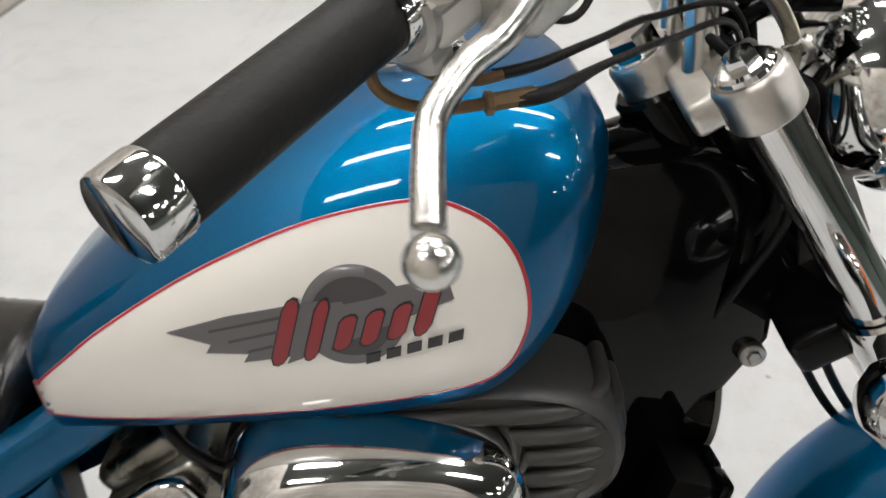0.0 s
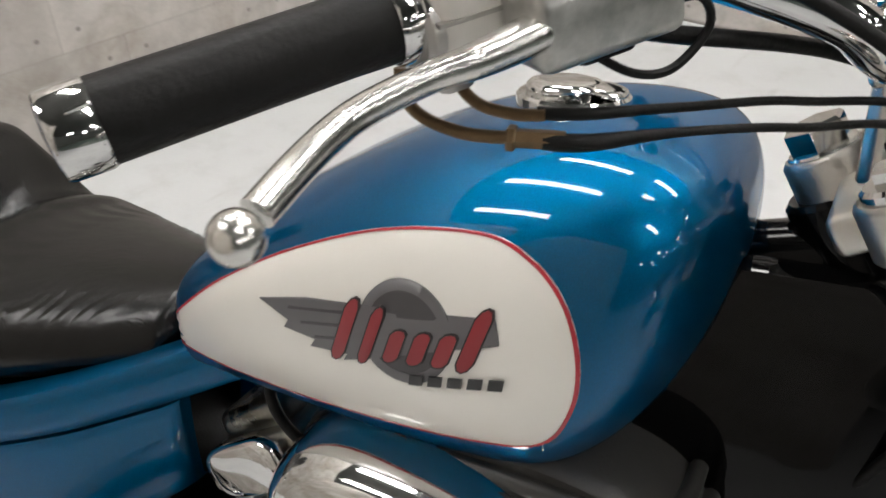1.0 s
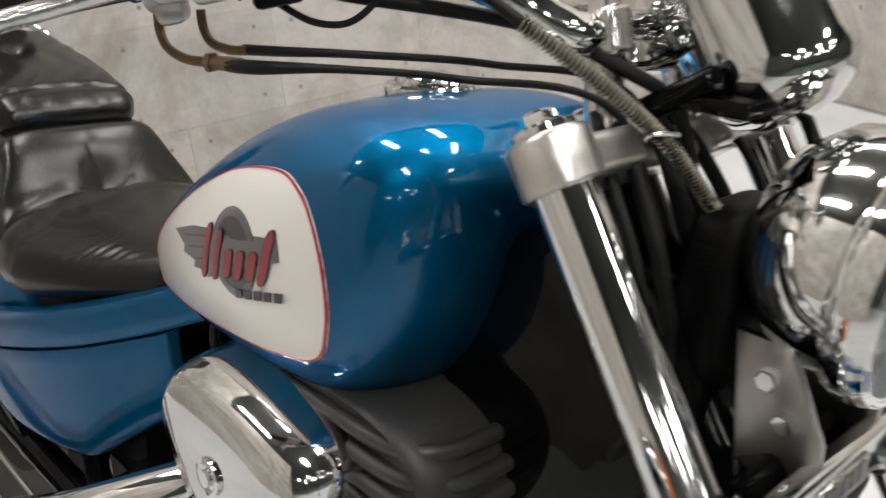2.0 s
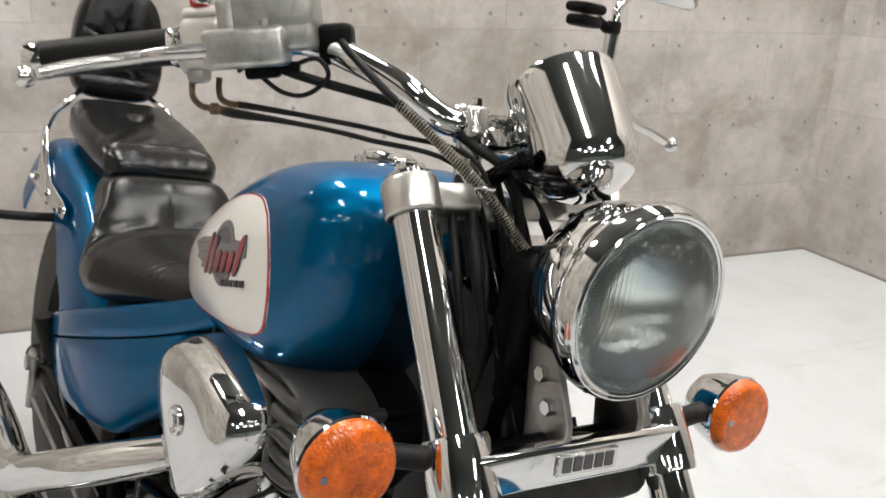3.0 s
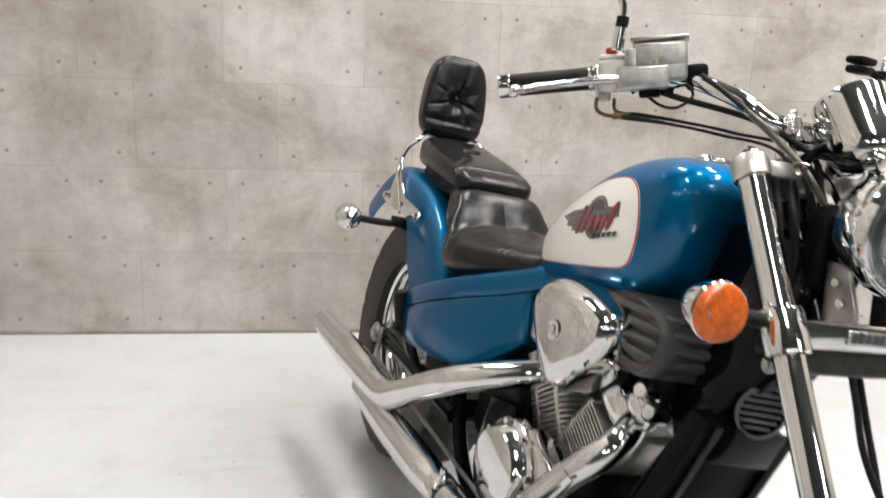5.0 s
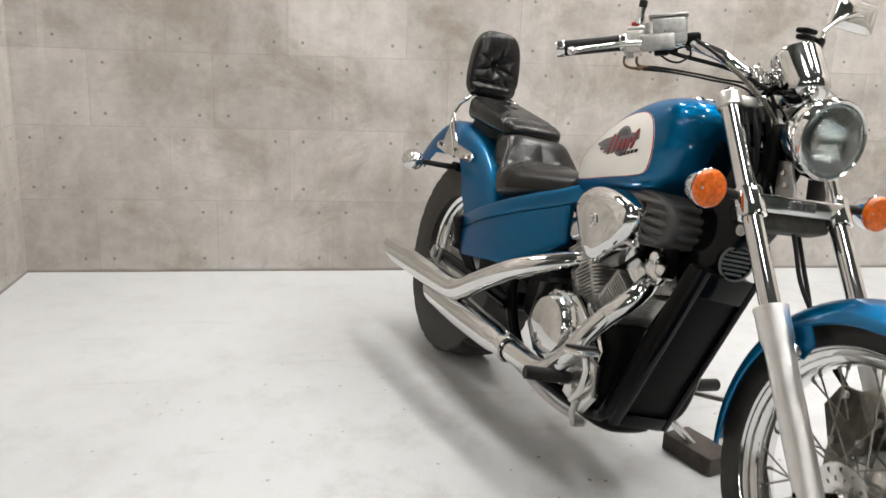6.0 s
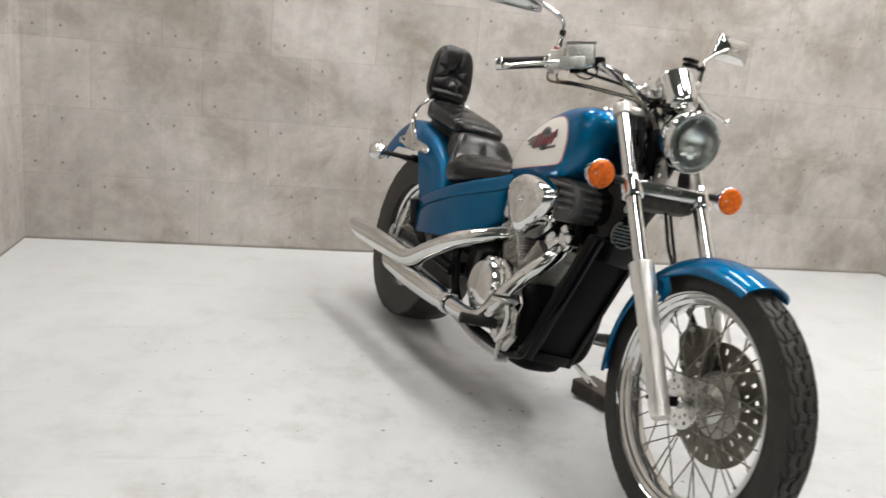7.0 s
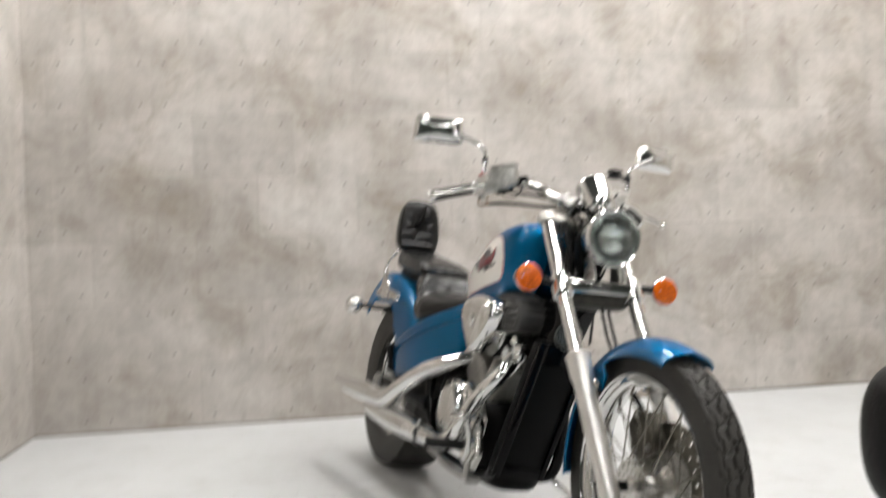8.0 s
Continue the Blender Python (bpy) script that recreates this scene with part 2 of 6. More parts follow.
    def to_joint(w, size):
        f = math_node(nt, "FRACT", math_node(nt, "ADD", w, 20.5))
        return math_node(nt, "MULTIPLY", math_node(nt, "ABSOLUTE", math_node(nt, "SUBTRACT", f, 0.5)), size)
    fx, fy = to_joint(cols, 0.504), to_joint(rows, 0.316)
    patchy = nd(nt, "ShaderNodeMapRange", [("Value", blot.outputs["Fac"])], **{"From Min": 0.40, "From Max": 0.64, "To Min": 0.12, "To Max": 0.7})
    for dist in (fx, fy):
        line = nd(nt, "ShaderNodeMapRange", [("Value", dist)], **{"From Min": 0.0009, "From Max": 0.0032, "To Min": 0.62, "To Max": 0.0})
        base = mix(nt, math_node(nt, "MULTIPLY", line.outputs[0], patchy.outputs[0]), base, (0.22, 0.20, 0.18))
    panel_id = nd(nt, "ShaderNodeCombineXYZ", [("X", math_node(nt, "FLOOR", cols)), ("Y", rid)])
    tone = nd(nt, "ShaderNodeTexWhiteNoise", [("Vector", panel_id.outputs[0])])
    base = mix(nt, 0.5, base, ramp(nt, tone.outputs["Value"], [(0.0, (0.78, 0.77, 0.755)), (1.0, (1.08, 1.08, 1.08))]), "MULTIPLY")
    hx, hy = math_node(nt, "SUBTRACT", fx, 0.060), math_node(nt, "SUBTRACT", fy, 0.053)
    d = math_node(nt, "SQRT", math_node(nt, "ADD", math_node(nt, "MULTIPLY", hx, hx), math_node(nt, "MULTIPLY", hy, hy)))
    soft = nd(nt, "ShaderNodeMapRange", [("Value", d)], **{"From Min": 0.004, "From Max": 0.0088, "To Min": 0.85, "To Max": 0.0})
    base = mix(nt, soft.outputs[0], base, (0.17, 0.155, 0.14))
    # thin uneven line, darker towards the wall's bottom edge
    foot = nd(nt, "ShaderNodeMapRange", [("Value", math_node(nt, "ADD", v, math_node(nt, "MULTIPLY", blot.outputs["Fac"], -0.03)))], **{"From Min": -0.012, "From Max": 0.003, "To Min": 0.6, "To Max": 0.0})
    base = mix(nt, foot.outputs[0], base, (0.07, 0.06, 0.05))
    nt.links.new(base, b.inputs["Base Color"])
    b.inputs["Roughness"].default_value = 0.72
    bp = nd(nt, "ShaderNodeBump", [("Height", fine.outputs["Fac"])], Strength=0.15, Distance=0.002)
    nt.links.new(bp.outputs["Normal"], b.inputs["Normal"])
    return m


def floor_mat():
    """Light grey painted concrete with scuffs and a slight sheen."""
    m, nt, b = nodes_of("painted_floor")
    tc = nt.nodes.new("ShaderNodeTexCoord")
    o = tc.outputs["Object"]
    cloud = nd(nt, "ShaderNodeTexNoise", [("Vector", o)], Scale=1.1, Detail=5, Roughness=0.55)
    mid = nd(nt, "ShaderNodeTexNoise", [("Vector", o)], Scale=6, Detail=6, Roughness=0.65)
    fine = nd(nt, "ShaderNodeTexNoise", [("Vector", o)], Scale=120, Detail=4, Roughness=0.7)
    base = ramp(nt, cloud.outputs["Fac"], [(0.3, (0.49, 0.500, 0.503)), (0.7, (0.565, 0.576, 0.579))])
    base = mix(nt, 0.38, base, ramp(nt, mid.outputs["Fac"], [(0.28, (0.70, 0.69, 0.67)), (0.5, (1, 1, 1)), (0.75, (1.03, 1.03, 1.03))]), "MULTIPLY")
    base = mix(nt, 0.3, base, ramp(nt, fine.outputs["Fac"], [(0.3, (0.9, 0.9, 0.9)), (0.7, (1.04, 1.04, 1.04))]), "MULTIPLY")
    speck = nd(nt, "ShaderNodeTexVoronoi", [("Vector", o)], Scale=8.0)
    sd = nd(nt, "ShaderNodeMapRange", [("Value", speck.outputs["Distance"])], **{"From Min": 0.012, "From Max": 0.03, "To Min": 0.75, "To Max": 0.0})
    keep = math_node(nt, "GREATER_THAN", nd(nt, "ShaderNodeSeparateColor", [("Color", speck.outputs["Color"])]).outputs[0], 0.55)
    base = mix(nt, math_node(nt, "MULTIPLY", sd.outputs[0], keep), base, (0.16, 0.15, 0.135))
    drag = nd(nt, "ShaderNodeMapping", [("Vector", o)])
    drag.inputs["Rotation"].default_value = (0, 0, 0.6)
    drag.inputs["Scale"].default_value = (14.0, 1.6, 1.0)
    scuff = nd(nt, "ShaderNodeTexNoise", [("Vector", drag.outputs[0])], Scale=1.0, Detail=6, Roughness=0.7)
    sc = nd(nt, "ShaderNodeMapRange", [("Value", scuff.outputs["Fac"])], **{"From Min": 0.60, "From Max": 0.74, "To Min": 0.0, "To Max": 0.42})
    base = mix(nt, sc.outputs[0], base, (0.30, 0.29, 0.27))
    # noise-shaped darker mottling and small dark specks, fading out with distance from the motorcycle
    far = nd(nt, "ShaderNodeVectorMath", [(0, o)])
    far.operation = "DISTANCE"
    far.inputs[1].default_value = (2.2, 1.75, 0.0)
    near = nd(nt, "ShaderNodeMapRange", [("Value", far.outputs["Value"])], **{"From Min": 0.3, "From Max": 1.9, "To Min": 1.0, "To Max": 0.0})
    near_mottle = nd(nt, "ShaderNodeTexNoise", [("Vector", o)], Scale=3.5, Detail=9, Roughness=0.75)
    gf = nd(nt, "ShaderNodeMapRange", [("Value", near_mottle.outputs["Fac"])], **{"From Min": 0.50, "From Max": 0.66, "To Min": 0.0, "To Max": 0.42})
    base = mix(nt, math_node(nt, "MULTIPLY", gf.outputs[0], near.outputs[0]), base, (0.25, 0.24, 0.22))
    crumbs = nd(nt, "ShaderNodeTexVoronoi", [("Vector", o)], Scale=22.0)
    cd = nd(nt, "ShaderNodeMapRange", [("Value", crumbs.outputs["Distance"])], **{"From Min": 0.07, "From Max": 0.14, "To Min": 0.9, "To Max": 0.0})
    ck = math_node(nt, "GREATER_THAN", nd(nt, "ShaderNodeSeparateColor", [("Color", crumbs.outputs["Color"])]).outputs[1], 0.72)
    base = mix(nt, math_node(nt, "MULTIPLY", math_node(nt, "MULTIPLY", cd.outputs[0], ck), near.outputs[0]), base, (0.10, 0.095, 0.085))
    nt.links.new(base, b.inputs["Base Color"])
    rr = nd(nt, "ShaderNodeMapRange", [("Value", mid.outputs["Fac"])], **{"To Min": 0.38, "To Max": 0.62})
    nt.links.new(rr.outputs[0], b.inputs["Roughness"])
    bp = nd(nt, "ShaderNodeBump", [("Height", fine.outputs["Fac"])], Strength=0.08, Distance=0.001)
    nt.links.new(bp.outputs["Normal"], b.inputs["Normal"])
    return m


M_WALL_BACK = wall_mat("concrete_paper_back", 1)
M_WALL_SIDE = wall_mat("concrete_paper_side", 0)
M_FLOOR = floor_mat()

# ---- mesh helpers ----
V = Vector


def mesh_of(name, bm, material, sharp=38):
    bmesh.ops.recalc_face_normals(bm, faces=bm.faces)
    me = bpy.data.meshes.new(name)
    bm.to_mesh(me)
    bm.free()
    for p in me.polygons:
        p.use_smooth = True
    me.set_sharp_from_angle(angle=radians(sharp))
    mats = material if isinstance(material, (list, tuple)) else [material]
    for m in mats:
        me.materials.append(m)
    return me


def part(name, bm, material, parent, label="", xf=None, sharp=38):
    if xf is not None:
        bmesh.ops.transform(bm, matrix=xf, verts=bm.verts)
    ob = new(name, mesh_of(name, bm, material, sharp))
    ob.parent = parent
    if label:
        tagged(ob, label)
    return ob


def thing(name, bm, material, label, category, group="", kind="", sharp=38):
    return tagged(new(name, mesh_of(name, bm, material, sharp)), label, category, group, kind)


def join(*bms):
    out = bmesh.new()
    for b in bms:
        me = bpy.data.meshes.new("tmp")
        b.to_mesh(me)
        b.free()
        out.from_mesh(me)
        bpy.data.meshes.remove(me)
    return out


def moved(bm, m):
    bmesh.ops.transform(bm, matrix=m, verts=bm.verts)
    return bm


def mirrored(bm):
    bmesh.ops.transform(bm, matrix=Matrix.Diagonal((1, -1, 1, 1)), verts=bm.verts)
    bmesh.ops.reverse_faces(bm, faces=bm.faces)
    return bm


def box(x0, x1, y0, y1, z0, z1, bevel=0.0, segs=2):
    bm = bmesh.new()
    bmesh.ops.create_cube(bm, size=1, matrix=Matrix.Translation(((x0 + x1) / 2, (y0 + y1) / 2, (z0 + z1) / 2)) @ Matrix.Diagonal((x1 - x0, y1 - y0, z1 - z0, 1)))
    if bevel > 0:
        bmesh.ops.bevel(bm, geom=bm.edges[:], offset=bevel, segments=segs, profile=0.5, affect="EDGES")
    return bm


def spline(pts, n=8, closed=False):
    pts = [V(p) for p in pts]
    out, k = [], len(pts)
    for i in range(k if closed else k - 1):
        if closed:
            p0, p1, p2, p3 = pts[i - 1], pts[i], pts[(i + 1) % k], pts[(i + 2) % k]
        else:
            p0, p1, p2, p3 = pts[max(i - 1, 0)], pts[i], pts[i + 1], pts[min(i + 2, k - 1)]
        for j in range(n):
            t = j / n
            out.append(0.5 * ((2 * p1) + (p2 - p0) * t + (2 * p0 - 5 * p1 + 4 * p2 - p3) * t * t + (3 * p1 - p0 - 3 * p2 + p3) * t ** 3))
    if not closed:
        out.append(pts[-1])
    return out


def loft(rings, caps=True, closed=False):
    bm = bmesh.new()
    vs = [[bm.verts.new(p) for p in r] for r in rings]
    n = len(rings[0])
    for a, b in zip(vs, vs[1:] + ([vs[0]] if closed else [])):
        for i in range(n):
            bm.faces.new((a[i], a[(i + 1) % n], b[(i + 1) % n], b[i]))
    if caps and not closed:
        bm.faces.new(vs[0][::-1])
        bm.faces.new(vs[-1])
    return bm


def tube(pts, r, segs=12, n=8, smooth=True, caps=True):
    """A round tube along the points; r is one radius, or one for each point."""
    if smooth and len(pts) > 2:
        path = spline(pts, n)
        if not isinstance(r, (int, float)):
            rr = [x.x for x in spline([(a, 0, 0) for a in r], n)]
        else:
            rr = [r] * len(path)
    else:
        path = [V(p) for p in pts]
        rr = [r] * len(path) if isinstance(r, (int, float)) else list(r)
    rings, side = [], None
    for i, p in enumerate(path):
        d = (path[min(i + 1, len(path) - 1)] - path[max(i - 1, 0)]).normalized()
        if side is None:
            side = d.orthogonal().normalized()
        side = (side - d * side.dot(d)).normalized()
        up = d.cross(side)
        rings.append([p + rr[i] * (math.cos(a) * side + math.sin(a) * up) for a in (2 * math.pi * k / segs for k in range(segs))])
    return loft(rings, caps)


def lathe(profile, origin=(0, 0, 0), axis=(0, 0, 1), segs=32, closed=False):
    """Turns (radius, height) pairs round an axis; ends on the axis close the shape."""
    q = V(axis).normalized().to_track_quat("Z", "Y").to_matrix()
    o = V(origin)
    bm = bmesh.new()
    rings = []
    for r, h in profile:
        if r < 1e-6:
            rings.append([bm.verts.new(o + q @ V((0, 0, h)))])
        else:
            rings.append([bm.verts.new(o + q @ V((r * math.cos(2 * math.pi * k / segs), r * math.sin(2 * math.pi * k / segs), h))) for k in range(segs)])
    pairs = list(zip(rings, rings[1:])) + ([(rings[-1], rings[0])] if closed else [])
    for a, b in pairs:
        for i in range(segs):
            j = (i + 1) % segs
            if len(a) == 1 and len(b) == 1:
                continue
            if len(a) == 1:
                bm.faces.new((a[0], b[i], b[j]))
            elif len(b) == 1:
                bm.faces.new((a[i], a[j], b[0]))
            else:
                bm.faces.new((a[i], a[j], b[j], b[i]))
    return bm


def rod(a, b, r, segs=16, bevel=0.0):
    a, b = V(a), V(b)
    h = (b - a).length
    c = min(bevel or r * 0.12, h * 0.3)
    return lathe([(0, 0), (r - c, 0), (r, c), (r, h - c), (r - c, h), (0, h)], a, b - a, segs)


def plate(poly, y0, y1, bevel=0.002):
    """A flat piece in the x-z plane with the outline poly, from y0 to y1, its rims rounded."""
    bm = bmesh.new()
    a = [bm.verts.new((x, y0, z)) for x, z in poly]
    f = bm.faces.new(a)
    g = bmesh.ops.extrude_face_region(bm, geom=[f])
    bmesh.ops.translate(bm, verts=[v for v in g["geom"] if isinstance(v, bmesh.types.BMVert)], vec=(0, y1 - y0, 0))
    if bevel > 0:
        bmesh.ops.bevel(bm, geom=[e for e in bm.edges if e.calc_length() > 0 and len(e.link_faces) == 2 and any(len(fc.verts) == len(poly) for fc in e.link_faces)], offset=bevel, segments=2, profile=0.5, affect="EDGES")
    return bm


def ellipsoid(c, r, segs=24, rings=14):
    bm = bmesh.new()
    bmesh.ops.create_uvsphere(bm, u_segments=segs, v_segments=rings, radius=1, matrix=Matrix.Translation(c) @ Matrix.Diagonal((*r, 1)))
    return bm


def pillow(c, half, p=3.2, nu=40, nv=24, dent=None):
    """A stuffed block: a superellipsoid; dent(v) may shift each vertex."""
    bm = bmesh.new()

    def unit(a):
        c, d = math.cos(a), math.sin(a)
        r = (abs(c) ** p + abs(d) ** p) ** (-1 / p)
        return c * r, d * r
    grid = []
    for j in range(nv + 1):
        cp, sp = unit(-math.pi / 2 + math.pi * j / nv)
        row = []
        for i in range(nu):
            ct, st = unit(2 * math.pi * i / nu)
            v = V((half[0] * cp * ct, half[1] * cp * st, half[2] * sp))
            if dent:
                v = dent(v)
            row.append(bm.verts.new(V(c) + v))
        grid.append(row)
    for a, b in zip(grid, grid[1:]):
        for i in range(nu):
            bm.faces.new((a[i], a[(i + 1) % nu], b[(i + 1) % nu], b[i]))
    bmesh.ops.remove_doubles(bm, verts=bm.verts, dist=1e-5)
    return bm


# ---- the booth ----
def setting(name, bm, material, label):
    return tagged(new(name, mesh_of(name, bm, material)), label, "", "", "structure")


setting("floor_hall", box(5.0, ROOM_D, -4.0, 9.0, -0.1, 0.0), M_GREEN, "dark green painted hall floor behind the viewer")
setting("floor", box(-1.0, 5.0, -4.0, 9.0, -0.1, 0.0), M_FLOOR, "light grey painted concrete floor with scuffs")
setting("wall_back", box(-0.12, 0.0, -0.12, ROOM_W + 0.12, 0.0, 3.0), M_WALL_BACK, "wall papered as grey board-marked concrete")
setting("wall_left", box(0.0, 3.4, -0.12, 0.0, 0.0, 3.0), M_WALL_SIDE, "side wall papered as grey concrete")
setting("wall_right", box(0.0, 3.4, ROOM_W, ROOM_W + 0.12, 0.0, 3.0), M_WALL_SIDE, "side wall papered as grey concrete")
setting("wall_hall_front", box(ROOM_D - 0.1, ROOM_D, -4.0, 9.0, 0.0, ROOM_H), M_HALL, "plain hall wall behind the viewer")
setting("wall_hall_left", box(-1.0, ROOM_D - 0.1, -4.1, -4.0, 0.0, ROOM_H), M_HALL, "plain hall side wall")
setting("wall_hall_right", box(-1.0, ROOM_D - 0.1, 9.0, 9.1, 0.0, ROOM_H), M_HALL, "plain hall side wall")
setting("wall_hall_back", box(-1.1, -1.0, -4.0, 9.0, 0.0, ROOM_H), M_HALL, "plain hall wall behind the booth")
setting("ceiling", box(-1.1, ROOM_D, -4.1, 9.1, ROOM_H, ROOM_H + 0.1), M_CEIL, "grey hall ceiling")


def ceiling_lamp(x, y, z):
    root = tagged(new("ceiling_lamp"), "white fluorescent batten lamp under the hall ceiling", "lamp", "ceiling lamps")
    root.location = (x, y, z)
    part("housing", box(-0.62, 0.62, -0.13, 0.13, 0.0, 0.05, 0.008), M_LAMPBODY, root)
    part("diffuser", box(-0.60, 0.60, -0.12, 0.12, -0.040, -0.002, 0.012), M_TUBE, root, "lit white diffuser")
    return root


LAMPS = [(0.6, 0.5 + 1.7 * k) for k in range(3)] + [(2.6, 2.9), (2.4, 4.1), (3.8, 1.6), (5.8, 4.4)] + [(8.6 + 2.9 * i, -2.4 + 2.9 * j + 0.9 * (i % 2)) for i in range(3) for j in range(4)]
first_lamp = ceiling_lamp(*LAMPS[0], ROOM_H - 0.06)
for lx, ly in LAMPS[1:]:
    copy_thing(first_lamp, Matrix.Translation((lx, ly, ROOM_H - 0.06)))

# ---- the motorcycle: x forward, y left, z up from the rear tyre's foot ----
bike = tagged(new("motorcycle"), "blue and cream cruiser motorcycle leaning on its side stand", "motorcycle")
bike.matrix_world = pose(1.0168, 1.7091, 0.006, -10.8, 0, 14)
RAKE = radians(34.7)
AX = V((-math.sin(RAKE), 0, math.cos(RAKE)))
STEER = Matrix.Translation((1.086, 0, 0.949)) @ Matrix.Rotation(radians(-5.2), 4, AX) @ Matrix.Translation((-1.086, 0, -0.949))
UNSTEER = STEER.inverted()
FRONT, REAR = V((1.592, 0, 0.315)), V((0, 0, 0.325))


def fork_at(z, y=0.0):
    return V((1.147 + (0.949 - z) * 0.692, y, z))


# ---- wheels ----
def tyre_mesh(c, R, r, half, lift, around, across, groove):
    """A tyre with real grooves: a closed band; lift is how high the crown stands over the shoulders."""
    rings = []
    for i in range(around):
        a = 2 * math.pi * i / around
        ring = []
        for j in range(across):
            s = -1 + 2 * j / (across - 1)
            y = half * math.sin(s * math.pi * 0.56) / math.sin(math.pi * 0.56) if abs(s) < 2 else 0
            q = abs(s)
            rad = R - lift * q ** 2.2 - (R - lift - r) * max(0, (q - 0.62) / 0.38) ** 1.5
            yy = half * math.copysign(min(1, 1.12 * math.sin(min(q, 0.8) / 0.8 * math.pi / 2) ** 0.9 * (1 if q < 0.8 else 1 - 0.9 * (q - 0.8))), s)
            rad -= groove(a, s)
            ring.append(c + V((rad * math.sin(a), yy, rad * math.cos(a))))
        for s, rr in ((0.55, r + 0.004), (0.0, r + 0.001), (-0.55, r + 0.004)):
            ring.append(c + V((rr * math.sin(a), half * s, rr * math.cos(a))))
        rings.append(ring)
    return loft(rings, False, True)


def front_groove(a, s):
    """Three wavy grooves round the tyre and slanted cuts from the outer ones over the shoulders."""
    q = abs(s)
    if q > 0.74:
        return 0.0
    u = a * 36 / (2 * math.pi)
    wave = 0.055 * math.tanh(2.5 * math.sin(2 * math.pi * u)) / 0.99
    for centre in (-0.30, 0.0, 0.30):
        if abs(s - centre - wave) < 0.026:
            return 0.007
    if q > 0.34:
        v = u + (0.5 if s > 0 else 0.0) + 1.5 * (q - 0.34)
        return 0.0055 if abs((v % 1) - 0.5) < 0.085 else 0.0
    v = u + 0.25 + 1.2 * s
    return 0.005 if abs((v % 1) - 0.5) < 0.045 and 0.07 < q < 0.26 else 0.0


def rear_groove(a, s):
    q = abs(s)
    if q > 0.62:
        return 0.0
    u = a * 24 / (2 * math.pi) + (0.5 if s > 0 else 0) + 0.8 * q
    return 0.004 if abs((u % 1) - 0.5) < 0.09 and q > 0.1 else 0.0


def rim_mesh(c, r, half):
    prof = [(r - 0.017, -half * 0.45), (r - 0.013, -half * 0.62), (r - 0.004, -half * 0.70), (r - 0.002, -half * 0.84), (r + 0.005, -half * 0.88), (r + 0.011, -half), (r + 0.013, -half - 0.003), (r + 0.014, -half + 0.003), (r + 0.002, -half * 0.7), (r - 0.008, -half * 0.3), (r - 0.010, half * 0.3),
            (r + 0.002, half * 0.7), (r + 0.014, half - 0.003), (r + 0.013, half + 0.003), (r + 0.011, half), (r + 0.005, half * 0.88), (r - 0.002, half * 0.84), (r - 0.004, half * 0.70), (r - 0.013, half * 0.62), (r - 0.017, half * 0.45), (r - 0.021, 0)]
    return lathe(prof, c, (0, 1, 0), 96, True)


def disc_mesh(c, r0, r1, y, t=0.0045, holes=24, seed=0):
    """A brake disc with real holes in two rings."""
    bm = bmesh.new()
    rs = [r0, r0 + (r1 - r0) * 0.22, r0 + (r1 - r0) * 0.42, r0 + (r1 - r0) * 0.62, r0 + (r1 - r0) * 0.82, r1]
    n = holes * 4
    grid = [[bm.verts.new(c + V((rr * math.sin(2 * math.pi * k / n), y, rr * math.cos(2 * math.pi * k / n)))) for k in range(n)] for rr in rs]
    for i in range(len(rs) - 1):
        for k in range(n):
            if (i == 1 and k % 4 == 0) or (i == 3 and k % 4 == 2):
                continue
            k2 = (k + 1) % n
            bm.faces.new((grid[i][k], grid[i][k2], grid[i + 1][k2], grid[i + 1][k]))
    ex = bmesh.ops.extrude_face_region(bm, geom=bm.faces[:])
    bmesh.ops.translate(bm, verts=[v for v in ex["geom"] if isinstance(v, bmesh.types.BMVert)], vec=(0, t, 0))
    return bm


front_wheel = part("front_wheel", rim_mesh(FRONT, 0.243, 0.036), M_CHROME, bike, "chrome rim of the spoked front wheel", STEER)
part("tyre", tyre_mesh(FRONT, 0.318, 0.25, 0.0375, 0.024, 1104, 57, front_groove), M_TYRE, front_wheel, "black tyre with zigzag tread", STEER, 60)
part("hub", join(lathe([(0, -0.062), (0.014, -0.062), (0.016, -0.05), (0.034, -0.048), (0.036, -0.044), (0.024, -0.036), (0.026, 0.03), (0.045, 0.04), (0.045, 0.05), (0.02, 0.054), (0, 0.056)], FRONT, (0, 1, 0), 40)), M_ALU, front_wheel, "polished aluminium hub", STEER)
part("flange", disc_mesh(FRONT, 0.022, 0.062, -0.050, 0.005, 12), M_ALU, front_wheel, "drilled aluminium hub flange", STEER)
part("brake_disc", disc_mesh(FRONT, 0.075, 0.146, 0.058, 0.005, 20), M_ROTOR, front_wheel, "drilled steel brake disc", STEER)
part("disc_carrier", lathe([(0.03, 0.050), (0.078, 0.055), (0.080, 0.062), (0.03, 0.062)], FRONT, (0, 1, 0), 40, True), M_CAST, front_wheel, "", STEER)


